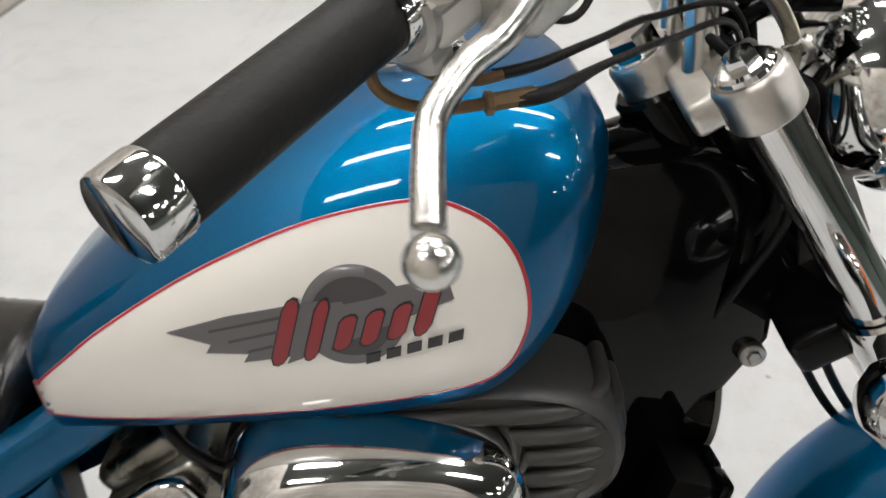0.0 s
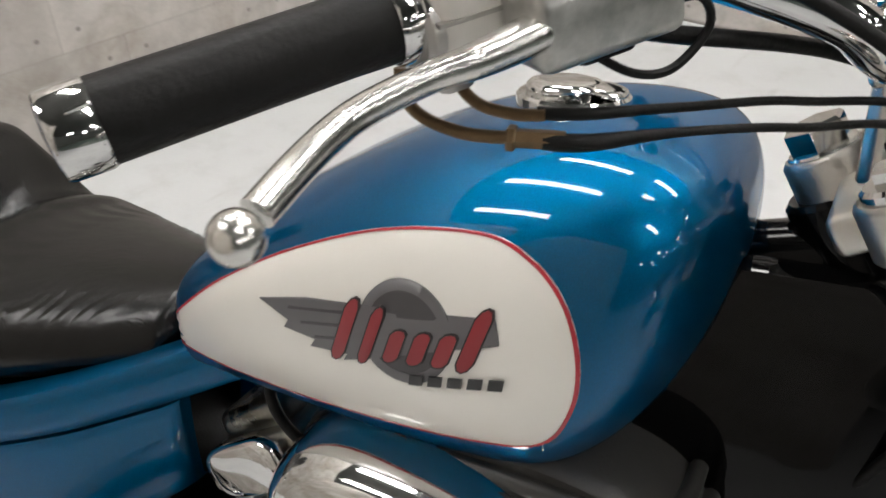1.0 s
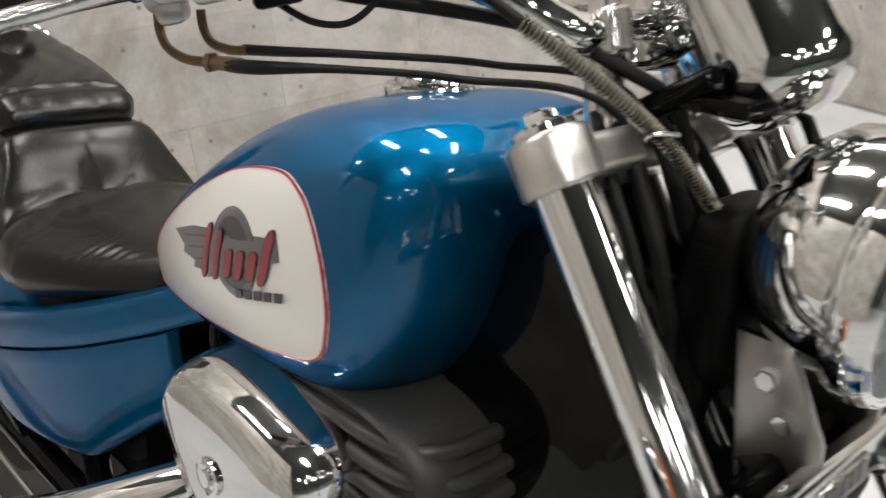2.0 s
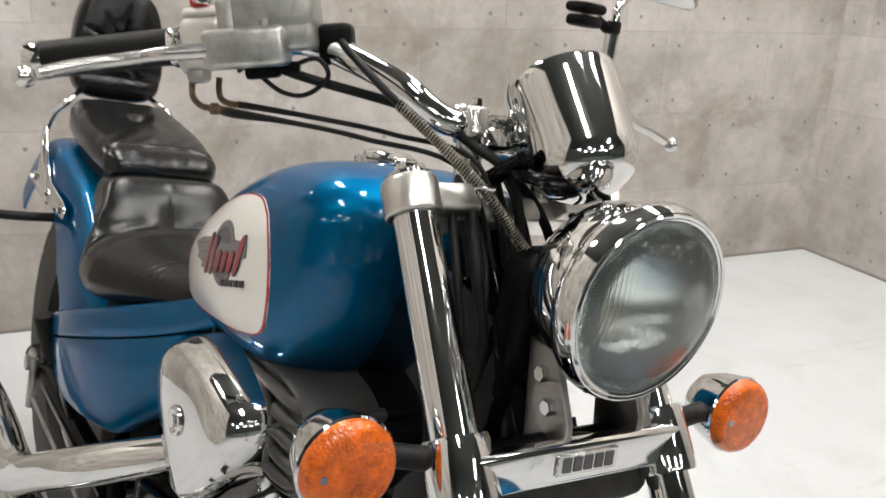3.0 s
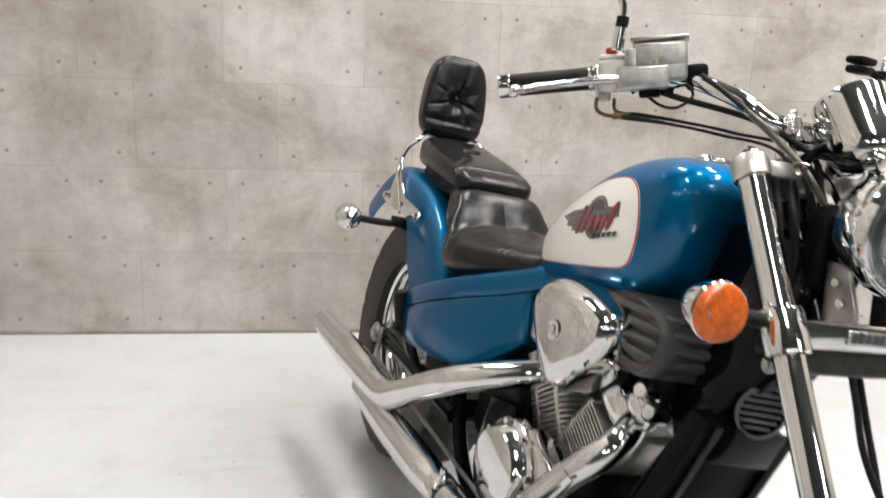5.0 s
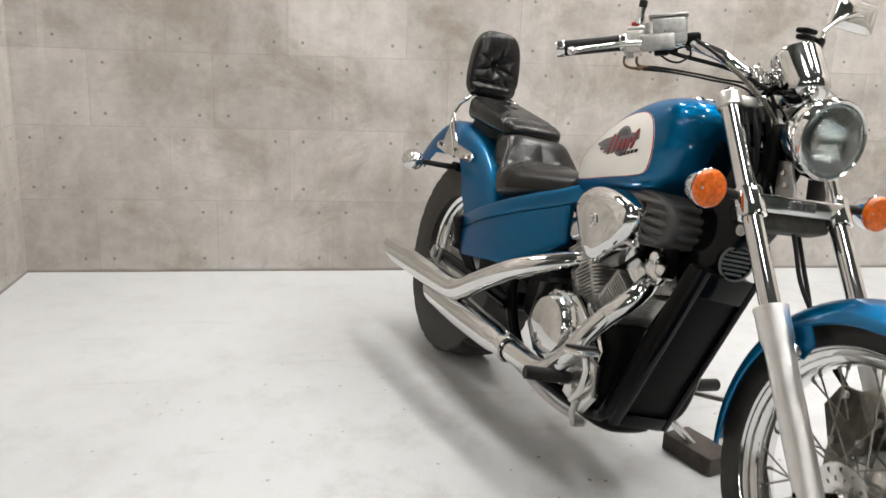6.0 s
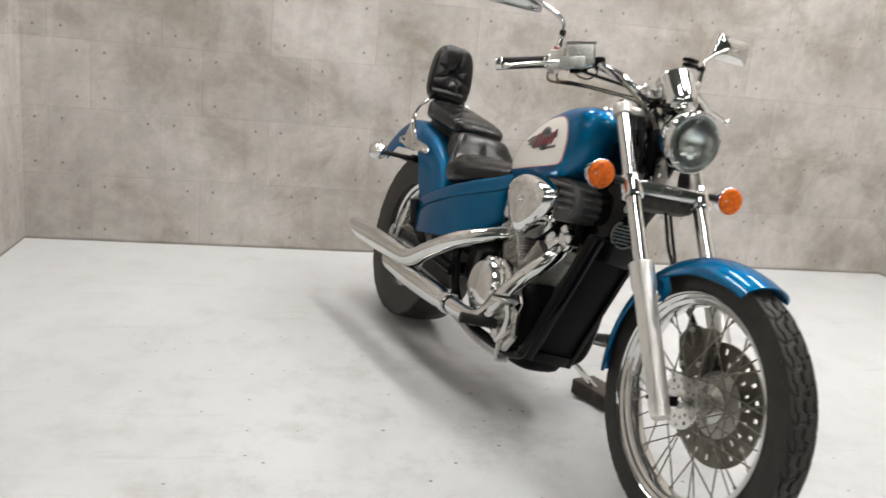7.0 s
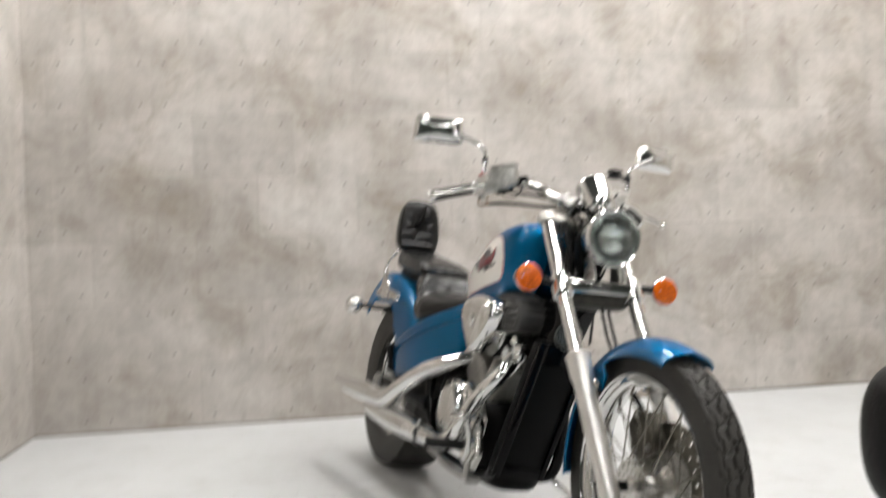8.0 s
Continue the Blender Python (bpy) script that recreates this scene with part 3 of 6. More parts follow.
def spokes(parent, c, rim_r, hub_r, hub_y, count, xf, rad=0.0019):
    for k in range(count):
        side = -1 if k % 2 else 1
        cross = 1 if (k // 2) % 2 else -1
        a = 2 * math.pi * (k + 0.5) / count
        b = a + cross * 0.85
        p0 = c + V((hub_r * math.sin(b), side * hub_y, hub_r * math.cos(b)))
        p1 = c + V((rim_r * math.sin(a), side * 0.006, rim_r * math.cos(a)))
        nip = p1 + (p0 - p1).normalized() * 0.016
        part("spoke", join(rod(p0, nip, rad, 6), rod(nip, p1, rad * 1.9, 6)), M_SPOKE, parent, "", xf)


spokes(front_wheel, FRONT, 0.231, 0.052, 0.046, 40, STEER)

rear_wheel = part("rear_wheel", rim_mesh(REAR, 0.198, 0.055), M_CHROME, bike, "chrome rim of the spoked rear wheel")
part("tyre", tyre_mesh(REAR, 0.327, 0.205, 0.085, 0.036, 240, 31, rear_groove), M_TYRE, rear_wheel, "wide black rear tyre", None, 60)
part("hub", lathe([(0, -0.10), (0.03, -0.10), (0.034, -0.06), (0.085, -0.055), (0.088, -0.045), (0.05, -0.03), (0.05, 0.03), (0.10, 0.045), (0.10, 0.06), (0.03, 0.08), (0, 0.08)], REAR, (0, 1, 0), 40), M_CAST, rear_wheel, "cast drum brake hub")
spokes(rear_wheel, REAR, 0.186, 0.084, 0.045, 36, None, 0.0021)

# ---- fork and yokes ----
for sy in (-1, 1):
    y = 0.105 * sy
    fork = part("fork_tube", rod(fork_at(0.57, y), fork_at(0.950, y), 0.0190, 32), M_CHROME, bike, "chrome fork tube", STEER)
    low, up = fork_at(0.288, y), fork_at(0.587, y)
    d = (up - low).normalized()
    h = (up - low).length
    part("fork_slider", lathe([(0, -0.014), (0.015, -0.014), (0.022, -0.008), (0.0242, 0.01), (0.0242, 0.06), (0.0252, 0.10), (0.0258, h - 0.075), (0.0300, h - 0.058), (0.0300, h - 0.012), (0.0312, h - 0.008), (0.0312, h - 0.002), (0.0245, h), (0.0203, h)], low, d, 36), M_SATIN, bike, "polished aluminium fork slider", STEER)
    part("fork_cap", join(lathe([(0, 0.004), (0.0165, 0.004), (0.019, 0.002), (0.0195, -0.004), (0, -0.004)], fork_at(0.953, y), AX, 36), lathe([(0, 0.0125), (0.0085, 0.0125), (0.0108, 0.0105), (0.0112, 0.003), (0, 0.003)], fork_at(0.953, y), AX, 6)), M_CHROME, bike, "chrome hexagonal fork cap", STEER)
    part("lower_clamp", lathe([(0.0207, -0.028), (0.0265, -0.028), (0.0275, -0.024), (0.0275, 0.024), (0.0265, 0.028), (0.0207, 0.028)], fork_at(0.755, y), AX, 32, True), M_CHROME, bike, "chrome pinch clamp", STEER)
    part("fender_mount", ellipsoid(fork_at(0.525, 0.083 * sy) + V((0.012, 0, 0)), (0.014, 0.016, 0.014)), M_ALU, bike, "", STEER)
    part("pinch_bolt", rod(fork_at(0.315, 0.120 * sy) + V((-0.004, 0, 0)), fork_at(0.315, 0.1300 * sy) + V((-0.012, 0, 0)), 0.0055, 6), M_BLACK, bike, "", STEER)
part("axle", rod(FRONT + V((0, -0.088, 0)), FRONT + V((0, 0.088, 0)), 0.012, 20), M_BLACK, bike, "dark axle spacer", STEER)


def top_yoke():
    bms = []
    for sy in (-1, 1):
        bms.append(lathe([(0.0200, -0.018), (0.0234, -0.018), (0.0246, -0.0165), (0.0246, 0.010), (0.0232, 0.0128), (0.0215, 0.0138), (0.0205, 0.0122), (0, 0.0122)], fork_at(0.940, 0.105 * sy), AX, 40))
        bms.append(moved(box(-0.021, 0.018, -0.030, 0.026, -0.017, 0.008, 0.006, 3), Matrix.Translation(fork_at(0.940, 0.072 * sy)) @ pose(0, 0, 0, 0, -34.7, 0)))
    m = pose(1.130, 0, 0.921, 0, -34.7, 0)
    bms.append(moved(box(-0.014, 0.030, -0.095, 0.095, -0.017, 0.008, 0.007, 3), m))
    bms.append(moved(lathe([(0, -0.022), (0.027, -0.022), (0.027, 0.006), (0.024, 0.010), (0, 0.010)], (0, 0, 0), (0, 0, 1), 32), pose(1.108, 0, 0.921, 0, -34.7, 0)))
    return join(*bms)


top_clamp = part("top_yoke", top_yoke(), M_YOKE, bike, "satin cast aluminium top yoke", STEER)
for sy in (-1, 1):
    p = fork_at(0.932, 0.085 * sy) + V((-0.030, 0, -0.018))
    part("pinch_screw", join(lathe([(0.0045, 0.006), (0.0075, 0.0055), (0.0082, 0.004), (0.0082, -0.012), (0.0045, -0.012)], p, (-0.85, 0, -0.52), 20, True), lathe([(0, 0.002), (0.005, 0.002), (0.005, -0.01), (0, -0.01)], p, (-0.85, 0, -0.52), 6)), M_STEEL, top_clamp, "socket pinch screw", STEER)
part("stem_nut", join(rod(V((1.103, 0, 0.928)), V((1.103, 0, 0.928)) + AX * 0.020, 0.0195, 6), lathe([(0, 0.0035), (0.021, 0.0035), (0.0225, 0.002), (0.0225, 0), (0, 0)], V((1.103, 0, 0.928)), AX, 28)), M_CHROME, bike, "", STEER)
for sy in (-1, 1):
    part("bar_riser", join(rod(V((1.136, 0.040 * sy, 0.928)), V((1.130, 0.040 * sy, 0.990)), 0.012, 28), moved(box(-0.016, 0.016, -0.012, 0.012, -0.015, 0.015, 0.005, 3), pose(1.128, 0.040 * sy, 1.000, 0, -20, 0))), M_ALU, bike, "cast handlebar clamp", STEER)
    for dx in (-0.014, 0.014):
        part("clamp_bolt", rod(V((1.121 + dx * 0.85, 0.040 * sy, 1.013 + dx * 0.3)), V((1.119 + dx * 0.85, 0.040 * sy, 1.019 + dx * 0.3)), 0.005, 6), M_CHROME, bike, "", STEER)
part("steering_head", rod(V((1.112, 0, 0.905)), V((1.245, 0, 0.715)), 0.030, 28), M_BLACK, bike, "black steering head")
part("lower_yoke", join(moved(box(-0.05, 0.02, -0.10, 0.10, -0.018, 0.018, 0.008, 3), pose(1.265, 0, 0.75, 0, -34.7, 0))), M_BLACK, bike, "black lower yoke", STEER)
part("yoke_underside", moved(pillow((0, 0, 0), (0.026, 0.085, 0.019), 5.0, 32, 18), pose(1.268, 0.01, 0.722, 0, -20, 0)), M_RUSTY, bike, "dirty dark lower yoke casting", STEER)
name_bar = part("name_bar", moved(box(-0.004, 0.012, -0.108, 0.108, -0.019, 0.016, 0.005, 3), pose(1.290, 0, 0.762, 0, -3, 0)), M_CHROME, bike, "chrome cover bar across the fork", STEER)
part("badge", moved(box(0.012, 0.0145, -0.032, 0.032, -0.009, 0.009, 0.001, 1), pose(1.290, 0, 0.762, 0, -3, 0)), M_ALU, name_bar, "pale badge plate", STEER)
for k in range(5):
    part("badge_bar", moved(box(0.0145, 0.0155, -0.026 + k * 0.011, -0.018 + k * 0.011, -0.006, 0.006), pose(1.290, 0, 0.762, 0, -3, 0)), M_DECAL_DARK, name_bar, "", STEER)

# ---- headlight ----
HL = V((1.264, 0.020, 0.897))
hax = V((math.cos(radians(4)), 0, -math.sin(radians(4))))
headlight = part("headlight", lathe([(0.0000, -0.0465), (0.0267, -0.0435), (0.0516, -0.0300), (0.0676, -0.0090), (0.0730, 0.0142), (0.0730, 0.0267), (0.0783, 0.0303), (0.0797, 0.0374), (0.0788, 0.0498), (0.0748, 0.0552), (0.0703, 0.0534), (0.0705, 0.0427), (0.0654, 0.0214), (0.0472, 0.0000), (0.0187, -0.0135), (0.0000, -0.0150)], HL, hax, 64), M_CHROME, bike, "chrome bowl headlight", STEER)
part("lens", lathe([(0.0763, 0.0498), (0.0579, 0.0614), (0.0339, 0.0685), (0.0000, 0.0712), (0.0000, 0.0685), (0.0329, 0.0659), (0.0570, 0.0587), (0.0758, 0.0472)], HL, hax, 48), M_GLASS, headlight, "fluted clear glass lens", STEER)
part("reflector", lathe([(0.0753, 0.0463), (0.0676, 0.0249), (0.0483, 0.0053), (0.0193, -0.0075), (0.0000, -0.0090), (0.0000, -0.0105), (0.0203, -0.0090), (0.0502, 0.0036), (0.0695, 0.0240), (0.0758, 0.0445)], HL, hax, 48), M_REFLECT, headlight, "silvered reflector", STEER)
part("headlight_rim", lathe([(0.0788, 0.0320), (0.0805, 0.0356), (0.0805, 0.0445), (0.0770, 0.0534), (0.0721, 0.0547), (0.0721, 0.0516), (0.0757, 0.0445)], HL, hax, 64, True), M_CHROME, headlight, "chrome trim ring", STEER)
for y0 in (-0.020, 0.058):
    part("headlight_bracket", plate([(1.232, 0.842), (1.266, 0.842), (1.294, 0.790), (1.296, 0.760), (1.245, 0.758)], y0, y0 + 0.007, 0.001), M_STEEL, bike, "plain steel headlight bracket", STEER)
for (bx, bz) in ((1.258, 0.820), (1.272, 0.797)):
    part("bracket_bolt", rod((bx, -0.027, bz), (bx, -0.019, bz), 0.007, 6), M_CHROME, bike, "", STEER)

# ---- speedometer ----
SP0, SP1 = UNSTEER @ V((1.215, 0.017, 0.976)), UNSTEER @ V((1.162, 0.017, 1.041))
sax = (SP1 - SP0).normalized()
speedo = part("speedometer", lathe([(0, -0.020), (0.022, -0.016), (0.037, -0.007), (0.0455, 0.004), (0.047, 0.016), (0.049, 0.045), (0.0505, 0.080), (0.0508, 0.087), (0.0495, 0.0915), (0.0475, 0.0925), (0.046, 0.090), (0, 0.089)], SP0, sax, 48), M_CHROME, bike, "chrome cup speedometer", STEER)
part("dial", lathe([(0, 0.0905), (0.046, 0.0905), (0.046, 0.0895), (0, 0.0895)], SP0, sax, 36), M_BLACK, speedo, "black dial face", STEER)
part("speedo_bracket", join(rod((1.15, -0.03, 0.955), (1.20, -0.03, 0.985), 0.008, 12), rod((1.15, 0.03, 0.955), (1.20, 0.03, 0.985), 0.008, 12), box(1.17, 1.225, -0.035, 0.035, 0.965, 0.975, 0.003)), M_BLACK, bike, "", STEER)
part("warning_lamp_strip", moved(box(-0.016, 0.016, -0.04, 0.04, -0.01, 0.012, 0.006, 3), pose(1.135, 0, 0.985, 0, -25, 0)), M_CHROME, bike, "chrome warning lamp strip", STEER)

# ---- handlebar ----
G0, G1 = UNSTEER @ V((0.924, -0.2425, 1.0145)), UNSTEER @ V((0.857, -0.3285, 0.986))
GX = (G0 - G1).normalized()
GE = UNSTEER @ V((0.8535, -0.3320, 0.9815))
BAR = [(1.127, 0, 1.000), (1.127, -0.038, 1.000), (1.126, -0.060, 1.001), (1.118, -0.076, 1.008), (1.101, -0.094, 1.023), (1.066, -0.114, 1.036), G0 + GX * 0.132 + V((0, 0, -0.007)), G0 + GX * 0.09 + V((0, 0, -0.002)), G0, GE]
bar_r = tube(BAR, 0.0127, 16, 6)
part("handlebar", join(bar_r, mirrored(tube(BAR, 0.0127, 16, 6))), M_CHROME, bike, "chrome pull-back handlebar", STEER)
gax = (G1 - G0).normalized()


gripx = (GE - G0).normalized()
gripl = (GE - G0).length


def grip(sign):
    f = mirrored if sign > 0 else (lambda b: b)
    g = part("grip", f(lathe([(0, 0), (0.0164, 0), (0.0170, 0.003), (0.0165, 0.02), (0.0166, gripl * 0.5), (0.0169, gripl), (0, gripl)], G0, gripx, 40)), M_RUBBER, bike, "smooth black rubber grip", STEER)
    part("grip_end", f(lathe([(0, gripl - 0.001), (0.0172, gripl - 0.001), (0.0178, gripl + 0.001), (0.0178, gripl + 0.0145), (0.0172, gripl + 0.0165), (0.0158, gripl + 0.0172), (0.0140, gripl + 0.0176), (0.007, gripl + 0.0185), (0, gripl + 0.0188)], G0, gripx, 40)), M_CHROME, g, "chrome grip end cap", STEER)
    part("grip_collar", f(lathe([(0, -0.016), (0.0180, -0.016), (0.0190, -0.014), (0.0190, -0.010), (0.0178, -0.009), (0.0178, -0.007), (0.0190, -0.006), (0.0190, -0.001), (0.0180, 0.001), (0, 0.001)], G0, gripx, 36)), M_CHROME, g, "chrome collar", STEER)


grip(-1)
grip(1)


def along_bar(d, up=0.0, fwd=0.0):
    """A point d metres inward from the grip's inner end, raised and set forward."""
    side = V((-gax.y, gax.x, 0)).normalized()
    side = side if side.x > 0 else -side
    return G0 - gax * d + side * fwd + V((0, 0, up))


_fx = along_bar(0, 0, 1) - along_bar(0, 0, 0)
_up = (-gax).cross(_fx).normalized()
_up = _up if _up.z > 0 else -_up
GM = Matrix((((-gax).x, _fx.x, _up.x, G0.x), ((-gax).y, _fx.y, _up.y, G0.y), ((-gax).z, _fx.z, _up.z, G0.z), (0, 0, 0, 1)))
# throttle and switch housing, master cylinder, perch and lever of the right side; local x runs inward along the bar, y forward, z up
switch = part("switch_housing", join(moved(box(0.012, 0.055, -0.024, 0.024, -0.022, 0.024, 0.010, 3), GM), moved(box(0.014, 0.053, -0.018, 0.020, 0.020, 0.032, 0.007, 3), GM)), M_WHITEPL, bike, "silver switch housing", STEER)
part("housing_seam", moved(box(0.0115, 0.0555, -0.0246, 0.0246, -0.001, 0.001), GM), M_STEEL, switch, "", STEER)
part("kill_switch", moved(box(0.024, 0.042, 0.002, 0.018, 0.031, 0.041, 0.004, 2), GM), M_REDPL, bike, "red engine stop switch", STEER)
part("perch", join(moved(box(0.056, 0.080, -0.020, 0.022, -0.020, 0.022, 0.007, 3), GM), moved(box(0.040, 0.112, 0.018, 0.052, -0.024, 0.010, 0.006, 3), GM), moved(rod((0.062, 0.034, 0.004), (0.062, 0.034, 0.034), 0.0095, 20), GM), moved(box(0.052, 0.076, 0.010, 0.034, 0.0, 0.034, 0.006, 2), GM)), M_WORNALU, bike, "cast brake lever perch", STEER)
reservoir = part("brake_reservoir", join(moved(box(0.063, 0.137, -0.012, 0.042, 0.004, 0.043, 0.007, 3), GM), moved(box(0.088, 0.1365, -0.011, 0.0415, -0.012, 0.024, 0.006, 3), GM)), M_WORNALU, bike, "aluminium brake fluid reservoir", STEER)
part("reservoir_lid", moved(box(0.060, 0.140, -0.015, 0.045, 0.0425, 0.0490, 0.0028, 2), GM), M_STEEL, reservoir, "scuffed grey lid", STEER)
for sx, sy in ((0.067, -0.008), (0.133, 0.038)):
    part("lid_screw", moved(rod((sx, sy, 0.049), (sx, sy, 0.0505), 0.004, 12), GM), M_STEEL, reservoir, "", STEER)
part("throttle_drum", join(moved(rod((0.008, 0, -0.006), (0.030, 0, -0.006), 0.0215, 28), GM), moved(box(0.012, 0.03, -0.008, 0.016, -0.034, -0.02, 0.005), GM)), M_STEEL, bike, "cast throttle drum", STEER)
LEV = [GM @ V(p) for p in ((0.104, 0.036, 0.000), (0.086, 0.040, -0.003), (0.057, 0.041, -0.006), (0.031, 0.046, -0.007), (0.012, 0.0495, -0.007), (-0.008, 0.048, -0.008), (-0.038, 0.053, -0.010), (-0.062, 0.067, -0.012), (-0.086, 0.083, -0.0165))]
BALL = GM @ V((-0.095, 0.090, -0.018))


def flat_lever(f, material, nm, label, stretch):
    pts = [p + (p - LEV[1]) * stretch for p in LEV]
    path = spline(pts, 6)
    rings = []
    for i, p in enumerate(path):
        d = (path[min(i + 1, len(path) - 1)] - path[max(i - 1, 0)]).normalized()
        t = i / (len(path) - 1)
        out = d.cross(V((0, 0, 1))).normalized()
        upv = out.cross(d)
        hh = 0.0092 - 0.0036 * min(1, t * 1.6)
        ww = 0.0115 - 0.0055 * min(1, t * 1.6)
        rings.append([p + out * ww * math.copysign(abs(math.cos(a)) ** 0.7, math.cos(a)) + upv * hh * math.copysign(abs(math.sin(a)) ** 0.8, math.sin(a)) for a in (2 * math.pi * k / 18 for k in range(18))])
    ball = ellipsoid(BALL + (BALL - LEV[1]) * stretch, (0.0093, 0.0093, 0.0093), 24, 16)
    return part(nm, f(join(loft(rings), ball)), material, bike, label, STEER)


flat_lever(lambda b: b, M_LEVER, "brake_lever", "polished brake lever with a ball end", 0.0)
flat_lever(mirrored, M_LEVER, "clutch_lever", "polished clutch lever with a ball end", 0.10)
part("lever_pivot", moved(rod((0.094, 0.038, -0.016), (0.094, 0.038, 0.016), 0.006, 12), GM), M_STEEL, bike, "", STEER)
part("brake_switch", join(moved(box(0.07, 0.10, 0.012, 0.034, -0.034, -0.016, 0.004), GM), moved(rod((0.105, 0.024, -0.024), (0.118, 0.024, -0.026), 0.005, 10), GM)), M_PLASTIC, bike, "black brake light switch", STEER)
part("clutch_perch", mirrored(join(moved(box(0.045, 0.094, -0.022, 0.022, -0.022, 0.024, 0.007, 3), GM), moved(box(0.075, 0.118, 0.018, 0.05, -0.012, 0.014, 0.006, 3), GM))), M_CAST, bike, "cast clutch lever perch", STEER)
part("clutch_switch", join(moved(box(-0.016, 0.016, -0.022, 0.020, 0.002, 0.014, 0.005, 2), pose(0.975, 0.197, 1.122, 0, 0, 12)), moved(box(-0.014, 0.014, -0.020, 0.018, -0.013, 0.000, 0.005, 2), pose(0.975, 0.197, 1.122, 0, 0, 12)), rod((0.968, 0.222, 1.120), (0.968, 0.240, 1.112), 0.006, 12)), M_PLASTIC, bike, "black control box on the handlebar", STEER)
part("left_switch", mirrored(moved(box(0.012, 0.05, -0.026, 0.026, -0.028, 0.03, 0.008, 3), GM)), M_PLASTIC, bike, "black switch housing", STEER)
part("hose_clip", moved(box(0.134, 0.165, -0.015, 0.020, -0.026, 0.010, 0.007, 3), GM), M_PLASTIC, bike, "black rubber boot beside the reservoir", STEER)


# ---- mirrors ----
def mirror(f, stem_base, pts, centre, face):
    bm = f(tube([stem_base] + pts, 0.0055, 12, 6))
    m = part("mirror", join(bm, f(rod(V(stem_base) + V((0, 0, -0.012)), V(stem_base) + V((0, 0, 0.022)), 0.0085, 16))), M_CHROME, bike, "chrome rear-view mirror on a bent stem", STEER)
    part("stem_boot", f(rod(V(stem_base) + V((0, 0, 0.022)), V(stem_base) + V((0, 0, 0.036)), 0.0088, 16)), M_RUBBER, m, "black rubber boot", STEER)
    n = V(face).normalized()
    q = n.to_track_quat("Y", "Z").to_matrix().to_4x4()
    mm = Matrix.Translation(centre) @ q
    shell = bmesh.new()
    rings = []
    for d, sc in ((-0.0200, 0.12), (-0.0192, 0.40), (-0.0160, 0.70), (-0.0100, 0.90), (-0.0030, 0.985), (0.003, 1.0), (0.010, 1.0), (0.011, 0.97)):
        ring = []
        for (w0, h0), (w1, h1) in zip(((-0.076, -0.038), (0.076, -0.038), (0.070, 0.036), (-0.070, 0.036)), ((0.076, -0.038), (0.070, 0.036), (-0.070, 0.036), (-0.076, -0.038))):
            for k in (0.06, 0.25, 0.5, 0.75, 0.94):
                ring.append(V(((w0 + (w1 - w0) * k) * sc, d, (h0 + (h1 - h0) * k) * sc)))
        rings.append(ring)
    part("mirror_shell", f(moved(loft(rings), mm)), M_CHROME, m, "chrome mirror shell", STEER, 30)


MB = (0.987, -0.240, 1.080)
mirror(lambda b: b, MB, [(0.987, -0.241, 1.116), (0.987, -0.246, 1.136), (0.983, -0.269, 1.153), (0.974, -0.320, 1.171), (0.970, -0.343, 1.177)], (0.952, -0.378, 1.183), (-0.95, 0.15, 0.1))
MB = (0.970, -0.247, 1.086)
mirror(mirrored, MB, [(0.972, -0.247, 1.122), (0.968, -0.252, 1.140), (0.956, -0.290, 1.168), (0.942, -0.346, 1.194), (0.936, -0.376, 1.200)], (0.918, -0.372, 1.198), (-0.95, 0.15, 0.1))

part("mirror_mount", mirrored(join(rod((0.970, -0.247, 1.076), (0.975, -0.238, 1.034), 0.0095, 16), moved(box(-0.014, 0.014, -0.014, 0.014, -0.012, 0.012, 0.005, 2), pose(0.975, -0.236, 1.030)))), M_CAST, bike, "cast mirror mount on the clutch perch", STEER)

# ---- cables ----
elbow = [UNSTEER @ (V(p) + V((0.016, 0.003, -0.003))) for p in ((0.903, -0.223, 0.994), (0.905, -0.223, 0.982), (0.916, -0.224, 0.974), (0.936, -0.223, 0.970), (0.958, -0.219, 0.971))]
part("cable_elbow", tube(elbow, 0.0030, 12, 6), M_BRASS, bike, "tarnished brass cable elbow", STEER)
elbow2 = [UNSTEER @ (V(p) + V((0.016, 0.003, -0.003))) for p in ((0.922, -0.205, 0.997), (0.925, -0.205, 0.986), (0.936, -0.206, 0.979), (0.952, -0.204, 0.977), (0.965, -0.200, 0.978))]
part("cable_elbow", tube(elbow2, 0.0029, 12, 6), M_BRASS, bike, "tarnished brass cable elbow", STEER)
e1, e2 = elbow[-1], elbow2[-1]
part("adjuster_nut", join(rod(e1, e1 + V((0.021, 0.0075, 0.001)), 0.0044, 6), rod(e1 + V((-0.003, -0.001, 0)), e1 + V((0.001, 0, 0)), 0.0060, 6)), M_BRASS, bike, "brass adjuster nut", STEER)
CEND = UNSTEER @ V((1.145, -0.062, 0.960))
part("throttle_cable", tube([e1 + V((0.012, 0.004, 0.0)), e1 + V((0.030, 0.0125, 0.0005)), UNSTEER @ V((1.038, -0.170, 0.971)), UNSTEER @ V((1.084, -0.124, 0.970)), CEND, CEND + V((0.03, 0.03, -0.08))], [0.0041, 0.0041, 0.0024, 0.0023, 0.0023, 0.0023], 10, 8), M_RUBBER, bike, "black throttle cable", STEER)
